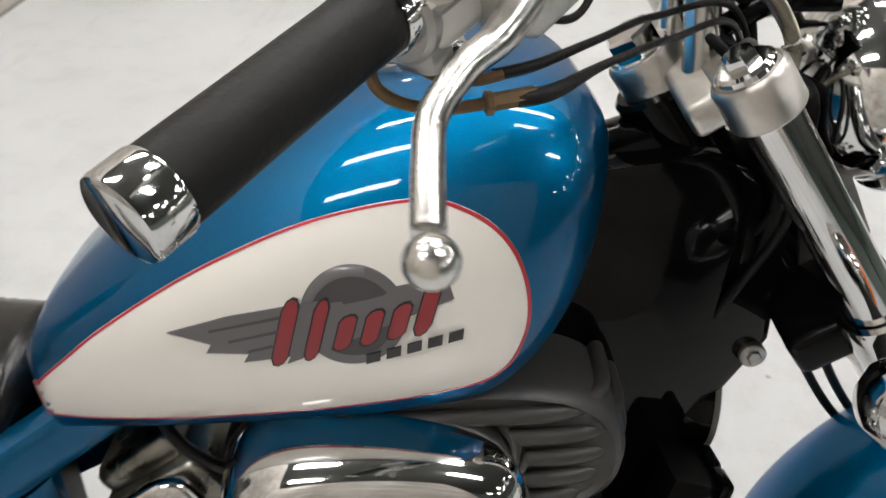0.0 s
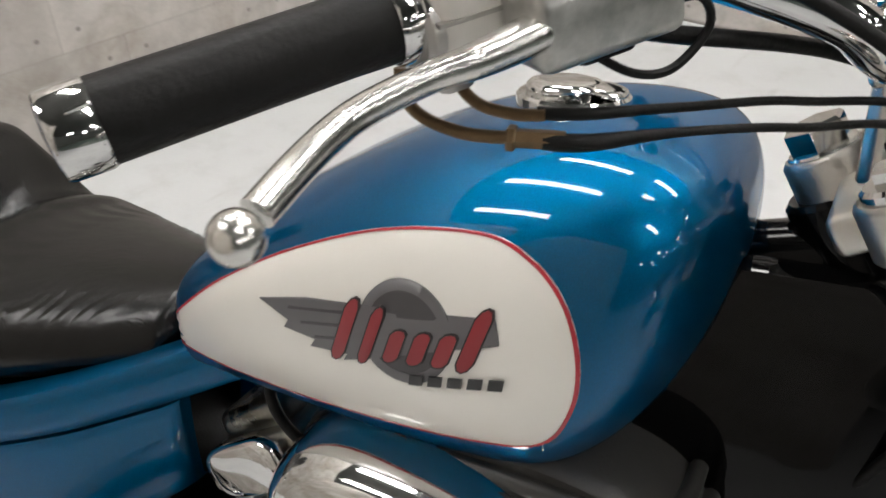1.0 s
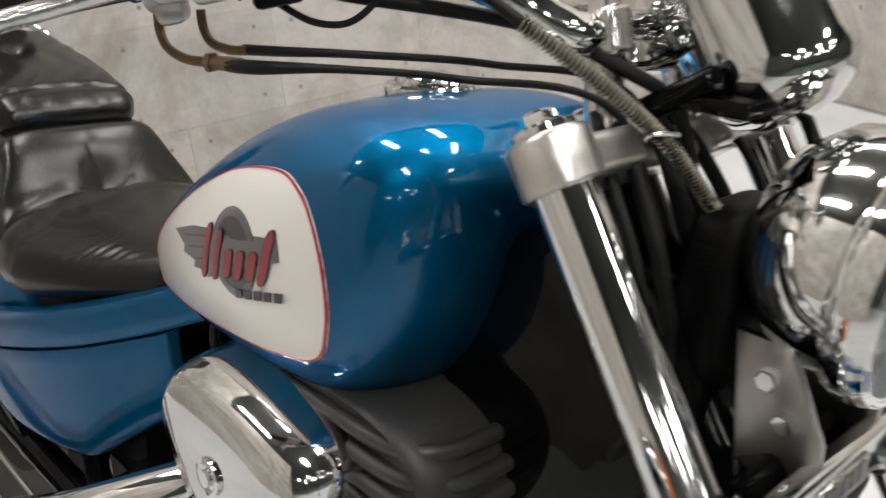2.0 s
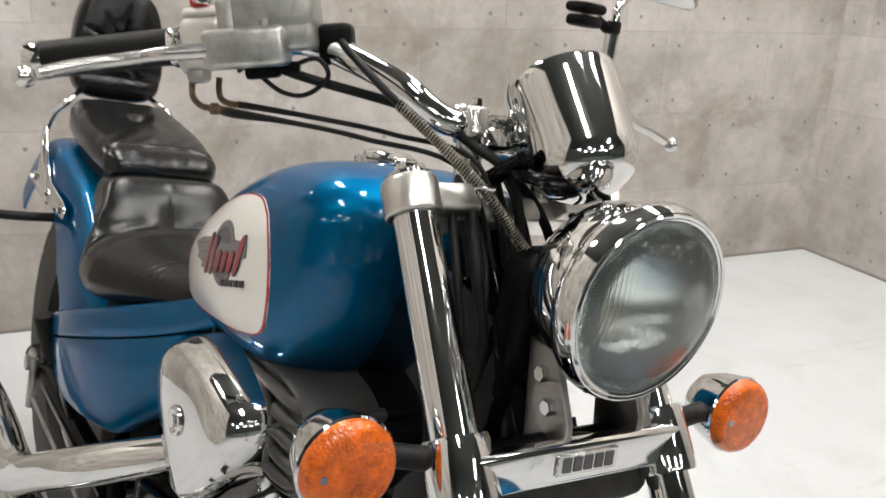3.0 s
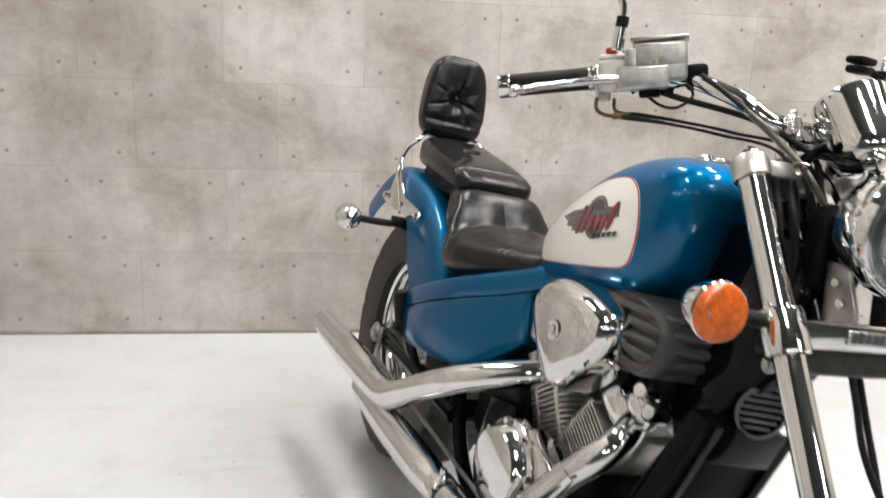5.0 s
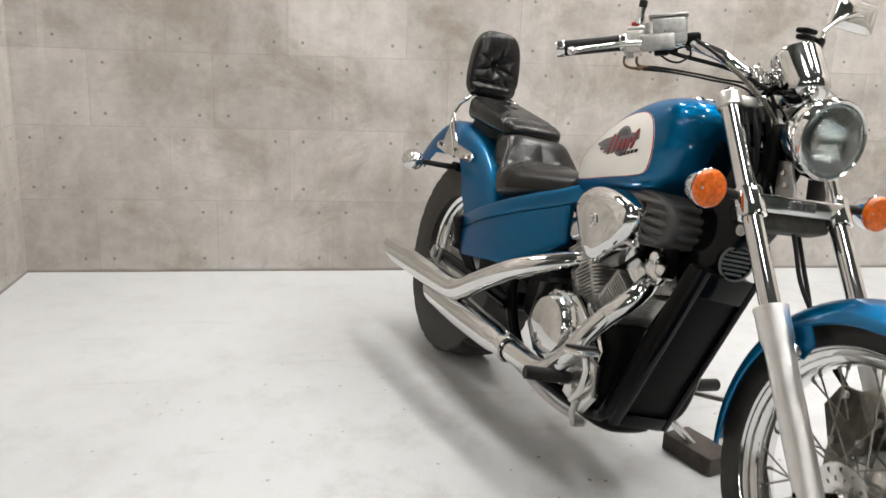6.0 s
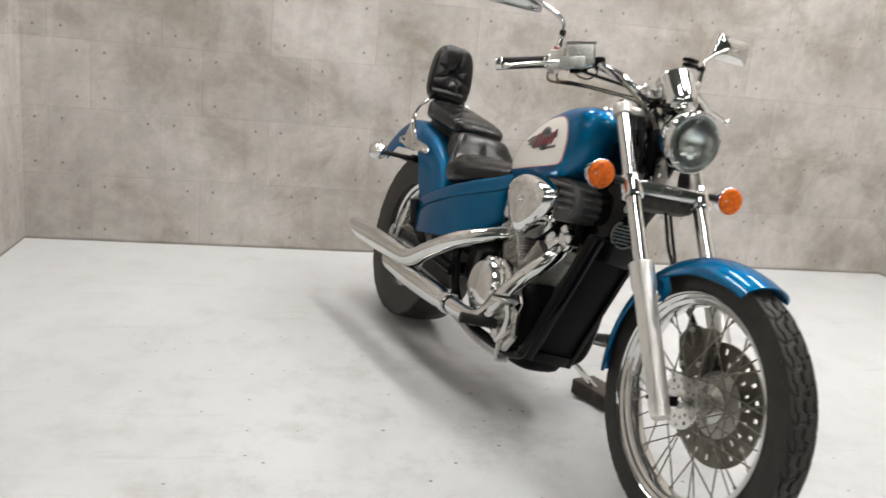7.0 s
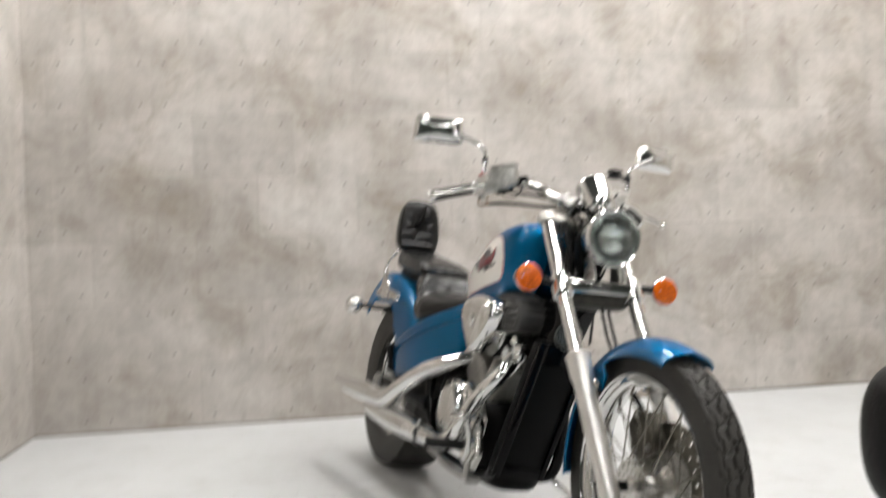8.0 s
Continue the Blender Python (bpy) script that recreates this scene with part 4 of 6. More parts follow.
part("throttle_cable", tube([e2 + V((-0.004, 0, 0)), e2 + V((0.018, 0.012, 0.001)), UNSTEER @ V((1.034, -0.153, 0.978)), UNSTEER @ V((1.084, -0.097, 0.977)), CEND + V((0.004, 0.014, 0.006)), CEND + V((0.04, 0.035, -0.08))], [0.0033, 0.0030, 0.0024, 0.0023, 0.0023, 0.0023], 10, 8), M_RUBBER, bike, "black throttle cable", STEER)
HOSE = [UNSTEER @ (V(p) + V((0.006, -0.005, -0.010))) for p in ((1.005, -0.122, 1.064), (1.040, -0.130, 1.052), (1.082, -0.130, 1.036), (1.119, -0.119, 1.016), (1.150, -0.091, 0.990), (1.178, -0.059, 0.959), (1.195, -0.028, 0.924), (1.205, -0.002, 0.893), (1.20, 0.02, 0.83))]
part("brake_hose", tube(HOSE, 0.0036, 12, 8), M_RUBBER, bike, "black brake hose", STEER)


def helix(path, radius, wire, pitch, seg=12):
    """A wire wound round a path."""
    line = []
    turn = 0.0
    side = (path[1] - path[0]).orthogonal().normalized()
    for a, b in zip(path, path[1:]):
        d = (b - a).normalized()
        side = (side - d * side.dot(d)).normalized()
        up = d.cross(side)
        n = max(1, round((b - a).length / pitch * seg))
        for k in range(n):
            ang = 2 * math.pi * (turn + k) / seg
            line.append(a.lerp(b, k / n) + radius * (math.cos(ang) * side + math.sin(ang) * up))
        turn += n
    rings = []
    for k, p in enumerate(line):
        d = (line[min(k + 1, len(line) - 1)] - line[max(k - 1, 0)]).normalized()
        s = d.orthogonal().normalized()
        rings.append([p + wire * (math.cos(2 * math.pi * m / 5) * s + math.sin(2 * math.pi * m / 5) * d.cross(s)) for m in range(5)])
    return loft(rings)


part("hose_spring", helix(spline(HOSE[3:9], 14), 0.0044, 0.0010, 0.0027), M_COIL, bike, "steel coil guard round the brake hose", STEER, 80)
part("hose_clip", tube([HOSE[5] + V((-0.008, -0.004, -0.002)), HOSE[5] + V((0.0, -0.0085, 0.004)), HOSE[5] + V((0.008, 0.003, 0.004))], 0.0016, 8, 5), M_ALU, bike, "wire hose clip", STEER)
part("wire_loom", tube([GM @ V((0.06, 0.02, -0.024)), V((0.999, -0.192, 1.026)), V((1.031, -0.154, 1.018)), V((1.096, -0.078, 1.005)), V((1.144, -0.046, 0.985)), V((1.172, -0.015, 0.955)), V((1.19, -0.005, 0.87))], 0.0045, 10, 8), M_RUBBER, bike, "black wiring loom", STEER)
part("switch_wire", tube([GM @ V((0.112, 0.022, -0.024)), GM @ V((0.135, 0.03, -0.02)), GM @ V((0.143, 0.03, -0.036)), GM @ V((0.122, 0.03, -0.050)), GM @ V((0.10, 0.028, -0.046)), GM @ V((0.08, 0.02, -0.030))], 0.0022, 8, 8), M_RUBBER, bike, "thin looped switch wire", STEER)
part("clutch_cable", mirrored(tube([GM @ V((0.118, 0.04, 0.0)), V((1.05, -0.14, 1.02)), V((1.14, -0.09, 1.0)), V((1.22, -0.05, 0.95)), V((1.24, -0.045, 0.88)), V((1.19, -0.05, 0.78)), V((1.10, -0.09, 0.6))], 0.0042, 10, 8)), M_RUBBER, bike, "black clutch cable", STEER)
for (oy, ox) in ((0.045, 0.0), (0.015, 0.02)):
    part("front_cable", tube([(1.23 + ox, oy, 0.76), (1.27 + ox, oy + 0.005, 0.68), (1.30 + ox, oy + 0.015, 0.61), (1.36 + ox, 0.06, 0.52), (1.45, 0.08, 0.44), (1.53, 0.085, 0.36)], 0.0045, 10, 8), M_RUBBER, bike, "black cable down to the front wheel", STEER)

part("wiring_boot", pillow((1.212, 0.005, 0.852), (0.020, 0.040, 0.060), 5.0, 32, 20), M_PLASTIC, bike, "black wiring boot behind the headlight", STEER)
WIRES = [(-0.070, 0.0038), (-0.055, 0.0050), (-0.040, 0.0032), (-0.022, 0.0045), (0.0, 0.0036), (0.030, 0.0048), (0.055, 0.0034)]
for k, (wy, wr) in enumerate(WIRES):
    bend = 0.010 * math.sin(k * 2.3)
    part("wire", tube([(1.135, wy * 0.7 + bend, 0.955), (1.165 + bend, wy, 0.930), (1.195 + bend * 0.6, wy * 1.1, 0.885), (1.205, wy + bend, 0.830), (1.190 + bend, wy * 0.8, 0.770), (1.165, wy * 0.6 - bend, 0.700)], wr, 10, 7), M_RUBBER, bike, "", STEER)

# ---- indicators ----


def indicator(c, axis, stalk, xf, r=0.036):
    a = V(axis).normalized()
    ind = part("indicator", lathe([(0, -0.045), (0.014, -0.043), (0.026, -0.033), (0.033, -0.016), (r, 0.002), (r + 0.001, 0.006), (r - 0.001, 0.008), (0, 0.008)], c, a, 36), M_CHROME, bike, "chrome bullet turn signal", xf)
    rings = [(r - 0.0005, 0.006), (r - 0.001, 0.013), (r - 0.004, 0.0175)] + [(r * (0.84 - 0.06 * k), 0.0178 + 0.0035 * (1 - (0.84 - 0.06 * k) ** 2) + (0.0004 if k % 2 else -0.0003)) for k in range(13)] + [(0, 0.0215)]
    part("indicator_lens", lathe([(0, 0.006)] + rings, c, a, 36), M_AMBER, ind, "amber plastic lens", xf)
    part("lens_screw", rod(V(c) + a * 0.017 + V((0, -r * 0.62, 0)), V(c) + a * 0.0215 + V((0, -r * 0.62, 0)), 0.0028, 10), M_STEEL, ind, "", xf)
    part("indicator_stalk", tube(stalk, 0.0095, 14, 6), M_RUBBER, ind, "black rubber stalk", xf)


for sy in (-1, 1):
    iy = 0.197 if sy < 0 else 0.207
    ix, iz = (1.265, 0.772) if sy < 0 else (1.273, 0.767)
    indicator((ix, iy * sy, iz), (1, 0, 0.02), [(ix - 0.010, (iy - 0.022) * sy, iz), (ix - 0.003, 0.15 * sy, 0.768), (1.270, 0.118 * sy, 0.764)], STEER, 0.037)
    indicator((-0.085, 0.255 * sy, 0.612), (-1, 0, 0.0), [(-0.082, 0.225 * sy, 0.612), (-0.07, 0.17 * sy, 0.612), (-0.06, 0.10 * sy, 0.615)], None, 0.034)

# ---- tank ----


def lerp_table(tab, x):
    for (x0, a), (x1, b) in zip(tab, tab[1:]):
        if x <= x1:
            t = max(0, (x - x0) / (x1 - x0))
            t = t * t * (3 - 2 * t) * 0.35 + t * 0.65
            return a + (b - a) * t
    return tab[-1][1]


TX0, TX1 = 0.606, 1.065


def tank_dims(x):
    """Half width, height of the widest line, top and bottom of the tank at x."""
    t = min(max((x - TX0) / 0.471, 0.0), 1.0)
    top = 0.722 + 0.217 * math.sin(min(t / 0.82, 1.0) * math.pi / 2) ** 0.84
    w = 0.072 + 0.086 * math.sin(min(t / 0.68, 1.0) * math.pi / 2) ** 0.75
    bot = 0.6416 + 0.046 * min(1, t * 1.5) ** 0.8
    zw = 0.728 + 0.085 * math.sin(min(t / 0.75, 1) * math.pi / 2)
    tail = max(0.15, min(1.0, t / 0.10) ** 0.5)
    q = max(0.0, (x - 0.91) / (TX1 - 0.91))
    nose = max(0.0, 1 - q ** 5.6) ** 0.44
    zc = 0.862
    zt = zc + (top - zc) * max(0.05, nose)
    qb = max(0.0, (x - 0.87) / 0.192)
    zb = zc + (bot - zc) * max(0.05, max(0.0, 1 - qb ** 3.2) ** 0.62)
    zw2 = zb + (zt - zb) * min(0.70, (zw - bot) / (top - bot) + 0.20 * max(0.0, (x - 0.97) / (TX1 - 0.97)))
    return w * tail * max(0.05, nose ** 1.3), zw2, zw2 + (zt - zw2) * tail, zw2 - (zw2 - zb) * tail


def tank_exp(x):
    """Fullness of the tank's section over its widest line: rounder at the tail, squarer at the shoulders in front."""
    t = min(max((x - 0.76) / 0.22, 0.0), 1.0)
    t = t * t * (3 - 2 * t)
    return 3.2 + 0.55 * t, 2.0 + 0.75 * t


def tank_y(x, z):
    w, zw, zt, zb = tank_dims(x)
    h = (zt - zw) if z > zw else (zw - zb)
    wide, high = tank_exp(x)
    q = min(0.9999, abs((z - zw) / h))
    return w * (1 - q ** (high if z > zw else 2.37)) ** (1 / wide)


def tank_mesh():
    rings = []
    for i in range(73):
        t = i / 72
        x = TX0 + (TX1 - TX0) * (0.5 - 0.5 * math.cos(math.pi * t))
        w, zw, zt, zb = tank_dims(x)
        wide, high = tank_exp(x)
        ring = []
        for k in range(96):
            a = 2 * math.pi * k / 96
            c, s = math.cos(a), math.sin(a)
            h, e, full = ((zt - zw), high, wide) if s > 0 else ((zw - zb), 2.37, wide - 1.1 * min(1.0, max(0.0, (x - 0.985) / 0.06)))
            ring.append(V((x, w * math.copysign(abs(c) ** (2 / full), c), zw + h * math.copysign(abs(s) ** (2 / e), s))))
        rings.append(ring)
    return loft(rings)


tank = part("fuel_tank", tank_mesh(), M_BLUE, bike, "metallic blue teardrop fuel tank")
tank.location = (0.011, 0, -0.002)
PANEL = [(0.637, 0.716), (0.689, 0.767), (0.729, 0.799), (0.789, 0.838), (0.859, 0.872), (0.924, 0.888), (0.959, 0.882), (0.983, 0.862), (0.995, 0.828), (0.994, 0.792), (0.977, 0.759), (0.928, 0.744), (0.869, 0.733), (0.789, 0.719), (0.709, 0.706), (0.669, 0.701), (0.644, 0.703)]


def on_tank(outline, lift, sign, steps=8, n=5, smooth=True, core=None, inner=None):
    """A thin skin over the tank with an outline in side view; with inner it is a band between two scales of the outline."""
    ring = spline([(x, z, 0) for x, z in outline], n, True) if smooth else [V((x, z, 0)) for x, z in outline]
    c = V((*core, 0)) if core else sum(ring, V()) / len(ring)
    bm = bmesh.new()
    rows = []
    for s in range(steps + 1):
        k = (inner if inner else 0.0) + (1 - (inner if inner else 0.0)) * s / steps
        row = []
        for p in ring:
            q = c + (p - c) * k
            row.append(bm.verts.new((q.x, sign * (tank_y(q.x, q.y) + lift), q.y)))
            if k == 0:
                break
        rows.append(row)
    m = len(ring)
    for a, b in zip(rows, rows[1:]):
        for i in range(m):
            j = (i + 1) % m
            if len(a) == 1:
                bm.faces.new((a[0], b[i], b[j]))
            else:
                bm.faces.new((a[i], b[i], b[j], a[j]))
    ext = bmesh.ops.extrude_face_region(bm, geom=bm.faces[:])
    bmesh.ops.translate(bm, verts=[v for v in ext["geom"] if isinstance(v, bmesh.types.BMVert)], vec=(0, -sign * 0.0012, 0))
    return bm


def slant(outline):
    """The mark's outline, set a little forward and rising towards the front."""
    return [(x + 0.008, 0.825 + (z - 0.825) * 1.12 + 0.06 * (x - 0.95)) for x, z in outline]


def emblem(sign):
    side_panel = part("tank_panel", on_tank(PANEL, 0.0012, sign, 22, 6, core=(0.86, 0.80)), M_CREAM, tank, "cream painted side panel")
    part("pinstripe", on_tank(PANEL, 0.0017, sign, 2, 6, core=(0.86, 0.80), inner=0.982), M_RED, side_panel, "red pinstripe")
    circ = [(0.878 + 0.033 * math.cos(a), 0.8205 + 0.0315 * math.sin(a)) for a in (2 * math.pi * k / 28 for k in range(28))]
    part("emblem_disc", on_tank(slant(circ), 0.0019, sign, 4, 2), M_DECAL_DARK, side_panel, "grey roundel", sharp=80)
    part("emblem_ring", on_tank(slant(circ), 0.0023, sign, 1, 2, inner=0.80), M_DECAL_GREY, side_panel, "", sharp=80)
    wing = [(0.757, 0.810), (0.800, 0.8225), (0.850, 0.831), (0.936, 0.842), (0.940, 0.828), (0.900, 0.815), (0.858, 0.799), (0.834, 0.791), (0.837, 0.796), (0.806, 0.792), (0.810, 0.798), (0.782, 0.798), (0.786, 0.804)]
    part("emblem_wing", on_tank(slant(wing), 0.0027, sign, 5, 1, False, (0.858, 0.810)), M_DECAL_GREY, side_panel, "grey wing shape")
    for k in range(3):
        strip = [(0.786 + k * 0.012, 0.8135 - k * 0.0065), (0.838, 0.8245 - k * 0.0085), (0.838, 0.8225 - k * 0.0085), (0.786 + k * 0.012, 0.8120 - k * 0.0065)]
        part("emblem_feather", on_tank(slant(strip), 0.0032, sign, 1, 1, False), M_DECAL_DARK, side_panel)
    # plain dark red slanted bars stand in for the maker's mark
    for x, z, w, h in ((0.835, 0.812, 0.0050, 0.0215), (0.8550, 0.8135, 0.0042, 0.0195), (0.8725, 0.8115, 0.0052, 0.0110), (0.8895, 0.8140, 0.0052, 0.0110), (0.9065, 0.8170, 0.0052, 0.0110), (0.9250, 0.8270, 0.0050, 0.0200)):
        for grow, lift, material, word in ((0.0011, 0.0034, M_DECAL_BLACK, "emblem_edge"), (0.0, 0.0038, M_DECAL_RED, "emblem_swash")):
            gw, gh = w + grow, h + grow
            bar = [(x + sx * gw + sz * gh * 0.32, z + sz * gh + sx * gw * 0.2) for sx, sz in ((-1, -0.7), (-0.6, -0.93), (0, -1), (0.6, -0.93), (1, -0.7), (1, 0.7), (0.6, 0.93), (0, 1), (-0.6, 0.93), (-1, 0.7))]
            part(word, on_tank(slant(bar), lift, sign, 2, 1, False), material, side_panel, "dark red slanted bar" if material == M_DECAL_RED else "")
    for k in range(5):
        x, z = 0.884 + k * 0.0130, 0.7895 + k * 0.0026
        bar = [(x, z), (x + 0.0092, z + 0.0018), (x + 0.0098, z + 0.0085), (x + 0.0006, z + 0.0067)]
        part("emblem_bar", on_tank(slant(bar), 0.0042, sign, 1, 1, False), M_DECAL_BLACK, side_panel)


emblem(-1)
emblem(1)
CAP, CAPX = V((0.930, 0, 0.926)), V((-0.06, 0, 1)).normalized()
cap = part("fuel_cap", lathe([(0, -0.01), (0.036, -0.01), (0.0395, 0.001), (0.0395, 0.0115), (0.0375, 0.0135), (0.034, 0.0125), (0, 0.0125)], CAP, CAPX, 48), M_CHROME, tank, "chrome fuel filler cap")
part("cap_lid", lathe([(0, 0.0220), (0.018, 0.0214), (0.0245, 0.0200), (0.0270, 0.0175), (0.0270, 0.0085), (0, 0.0085)], CAP + V((-0.006, 0, 0)), CAPX, 40), M_CHROME, cap, "domed chrome flap over the lock")
part("cap_tab", moved(pillow((0, 0, 0), (0.012, 0.016, 0.0035), 3.0, 24, 12), pose(CAP.x + 0.024, 0, CAP.z + 0.0175, 0, 8, 0)), M_CHROME, cap, "chrome thumb tab")

# ---- seats ----
BUTTON = V((0.325, 0.0, 0.712))


def section(ey, ez, n=64):
    """A rounded cross section, evenly divided over its top: width, height and side of each point."""
    pts = []
    for k in range(n + 1):
        u = math.sin(math.pi / 2 * (1 - 2 * k / n) * 0.97) / math.sin(math.pi / 2 * 0.97) * 0.9999
        c = abs(u) ** (1 / ey)
        pts.append((u, (1 - c * c) ** (ez / 2), 1))
    for k in range(1, 16):
        a = math.pi + math.pi * k / 16
        c, d = math.cos(a), math.sin(a)
        pts.append((math.copysign(abs(c) ** ey, c), -abs(d) ** ez, -1))
    return pts


def seat_mesh():
    """Rider's saddle: a broad cushion with a padded back, a crease between them and a button in the crease."""
    rings = []
    for i in range(151):
        t = i / 150
        x = 0.195 + 0.440 * t
        edge = min(1.0, (min(t, 1 - t) / 0.05)) ** 0.5
        flare = 1 / (1 + math.exp(-(x - 0.300) / 0.014))
        w = 0.112 + flare * (0.045 - 0.086 * max(0, (x - 0.40) / 0.235) ** 1.2)
        u = min(1.0, max(0.0, (0.330 - x) / 0.085))
        rise = 0.066 * u * u * (3 - 2 * u)
        top = 0.704 + rise + 0.014 * max(0, (x - 0.44) / 0.2) ** 1.3
        bot = 0.652 - 0.078 * flare + 0.060 * max(0, (x - 0.33) / 0.30)
        ring = []
        for y, zz, s in section(0.42, 0.46):
            hh = (top - bot) / 2 * (0.35 + 0.65 * edge)
            y *= w * (0.55 + 0.45 * edge) * (1 + 0.030 * math.exp(-((zz - 0.25) / 0.10) ** 2))
            z = (top + bot) / 2 + hh * zz
            if s > 0:
                d = math.hypot(x - BUTTON.x, y)
                ang = math.atan2(y, x - BUTTON.x)
                fold = x - 0.326 - 0.10 * abs(y)
                z -= 0.018 * math.exp(-(d / 0.024) ** 2)
                z -= 0.009 * math.exp(-(fold / 0.0065) ** 2) * (1 - math.exp(-(d / 0.02) ** 2))
                z += 0.005 * math.exp(-((fold - 0.030) / 0.020) ** 2) + 0.006 * math.exp(-((fold + 0.040) / 0.022) ** 2)
                z -= 0.003 * (1 - abs(math.cos(2.5 * ang))) ** 3 * math.exp(-((d - 0.035) / 0.022) ** 2)
                z -= 0.026 * min(1.0, abs(y / w)) ** 2.0 * flare
                gather = math.exp(-((abs(y / w) - 0.80) / 0.15) ** 2) / ((1 + math.exp(-(x - 0.400) / 0.012)) * (1 + math.exp((x - 0.595) / 0.010)))
                z += 0.0011 * math.sin(x * 470 + abs(y) * 300 + 2.0 * math.sin(61 * y + 47 * x) + 1.3 * math.sin(113 * x)) * gather * (0.55 + 0.45 * math.sin(37 * x + 1.0))
                z += 0.0008 * math.sin(y * 230 + 3 * math.sin(x * 50)) * math.exp(-((fold - 0.075) / 0.030) ** 2) * (0.35 + 0.65 * abs(y / w))
            ring.append(V((x, y, z)))
        rings.append(ring)
    return loft(rings)


seat = part("rider_seat", seat_mesh(), M_LEATHER, bike, "black buttoned leather rider's seat", sharp=70)
part("seat_button", ellipsoid(BUTTON + V((0, 0, -0.024)), (0.009, 0.009, 0.005)), M_LEATHER, seat)


def pillion_mesh():
    rings = []
    for i in range(81):
        t = i / 80
        x = -0.098 + 0.336 * t
        edge = min(1.0, (min(t, 1 - t) / 0.09)) ** 0.5
        w = 0.098 + 0.012 * math.sin(t * math.pi)
        top = 0.868 - 0.058 * t - 0.010 * max(0, (t - 0.6) / 0.4) ** 2
        bot = 0.780 - 0.030 * t
        ring = []
        for y, zz, s in section(0.5, 0.55):
            hh = (top - bot) / 2 * (0.45 + 0.55 * edge)
            y *= w * (0.75 + 0.25 * edge)
            z = (top + bot) / 2 + hh * zz
            if s > 0:
                d = math.hypot(x - 0.03, y)
                z -= 0.012 * math.exp(-(d / 0.018) ** 2)
                z -= 0.006 * math.exp(-((x - 0.186 - 0.25 * abs(y) ** 1.5) / 0.005) ** 2)
                z += 0.0008 * math.sin(y * 150 + x * 60 + 2 * math.sin(x * 40)) * (0.4 + 0.6 * abs(y / w))
            ring.append(V((x, y, z)))
        rings.append(ring)
    return loft(rings)


pillion = part("pillion_seat", pillion_mesh(), M_LEATHER, bike, "black leather pillion seat", sharp=70)
part("seat_base", join(box(-0.06, 0.18, -0.085, 0.085, 0.735, 0.785, 0.012), box(0.15, 0.225, -0.09, 0.09, 0.66, 0.76, 0.012)), M_PLASTIC, pillion, "black plastic seat base")


def pad_dent(v):
    """Button dent, radial pleats and a seam on the front of the pad."""
    if v.x > 0:
        d = math.hypot(v.y, v.z)
        ang = math.atan2(v.y, v.z)
        v = v.copy()
        v.x -= 0.028 * math.exp(-(d / 0.026) ** 2)
        v.x -= (0.009 + 0.005 * math.sin(3.1 * ang + 0.7)) * (1 - abs(math.cos(4 * ang + 0.3 + 0.45 * math.sin(1.7 * ang + 2)))) ** 3 * math.exp(-((d - 0.038) / 0.034) ** 2)
        v.x -= 0.006 * math.exp(-((v.z + 0.066) / 0.009) ** 2)
    v = v.copy()
    v.y *= 1.0 - 0.22 * max(0, (v.z + 0.05) / 0.165) ** 2
    return v


PADM = pose(-0.150, -0.003, 0.970, 0, -7, 0)
backrest = part("backrest", moved(pillow((0, 0, 0), (0.036, 0.092, 0.115), 4.2, 140, 100, pad_dent), PADM), M_LEATHER, bike, "black buttoned leather backrest pad", sharp=70)
part("backrest_button", moved(ellipsoid((0.018, 0, 0), (0.005, 0.007, 0.007)), PADM), M_LEATHER, backrest)
for sy in (-1, 1):
    part("sissy_bar", tube([(-0.03, 0.134 * sy, 0.650), (-0.07, 0.134 * sy, 0.705), (-0.108, 0.136 * sy, 0.765), (-0.105, 0.122 * sy, 0.820), (-0.095, 0.098 * sy, 0.850), (-0.150, 0.060 * sy, 0.885), (-0.185, 0.05 * sy, 0.96)], 0.0065, 12, 8), M_CHROME, bike, "chrome backrest bar")
    strut = plate([(0.100, 0.650), (0.112, 0.666), (0.095, 0.680), (-0.02, 0.694), (-0.066, 0.732), (-0.100, 0.790), (-0.118, 0.790), (-0.120, 0.735), (-0.140, 0.694), (-0.180, 0.684), (-0.184, 0.664), (-0.10, 0.650)], 0.131 * sy, 0.137 * sy, 0.002)
    part("fender_strut", strut, M_CHROME, bike, "chrome fender side plate")
    for (bx, bz) in ((0.090, 0.664), (-0.030, 0.672), (-0.165, 0.676)):
        part("strut_bolt", rod((bx, 0.136 * sy, bz), (bx, 0.144 * sy, bz), 0.008, 6), M_CHROME, bike)

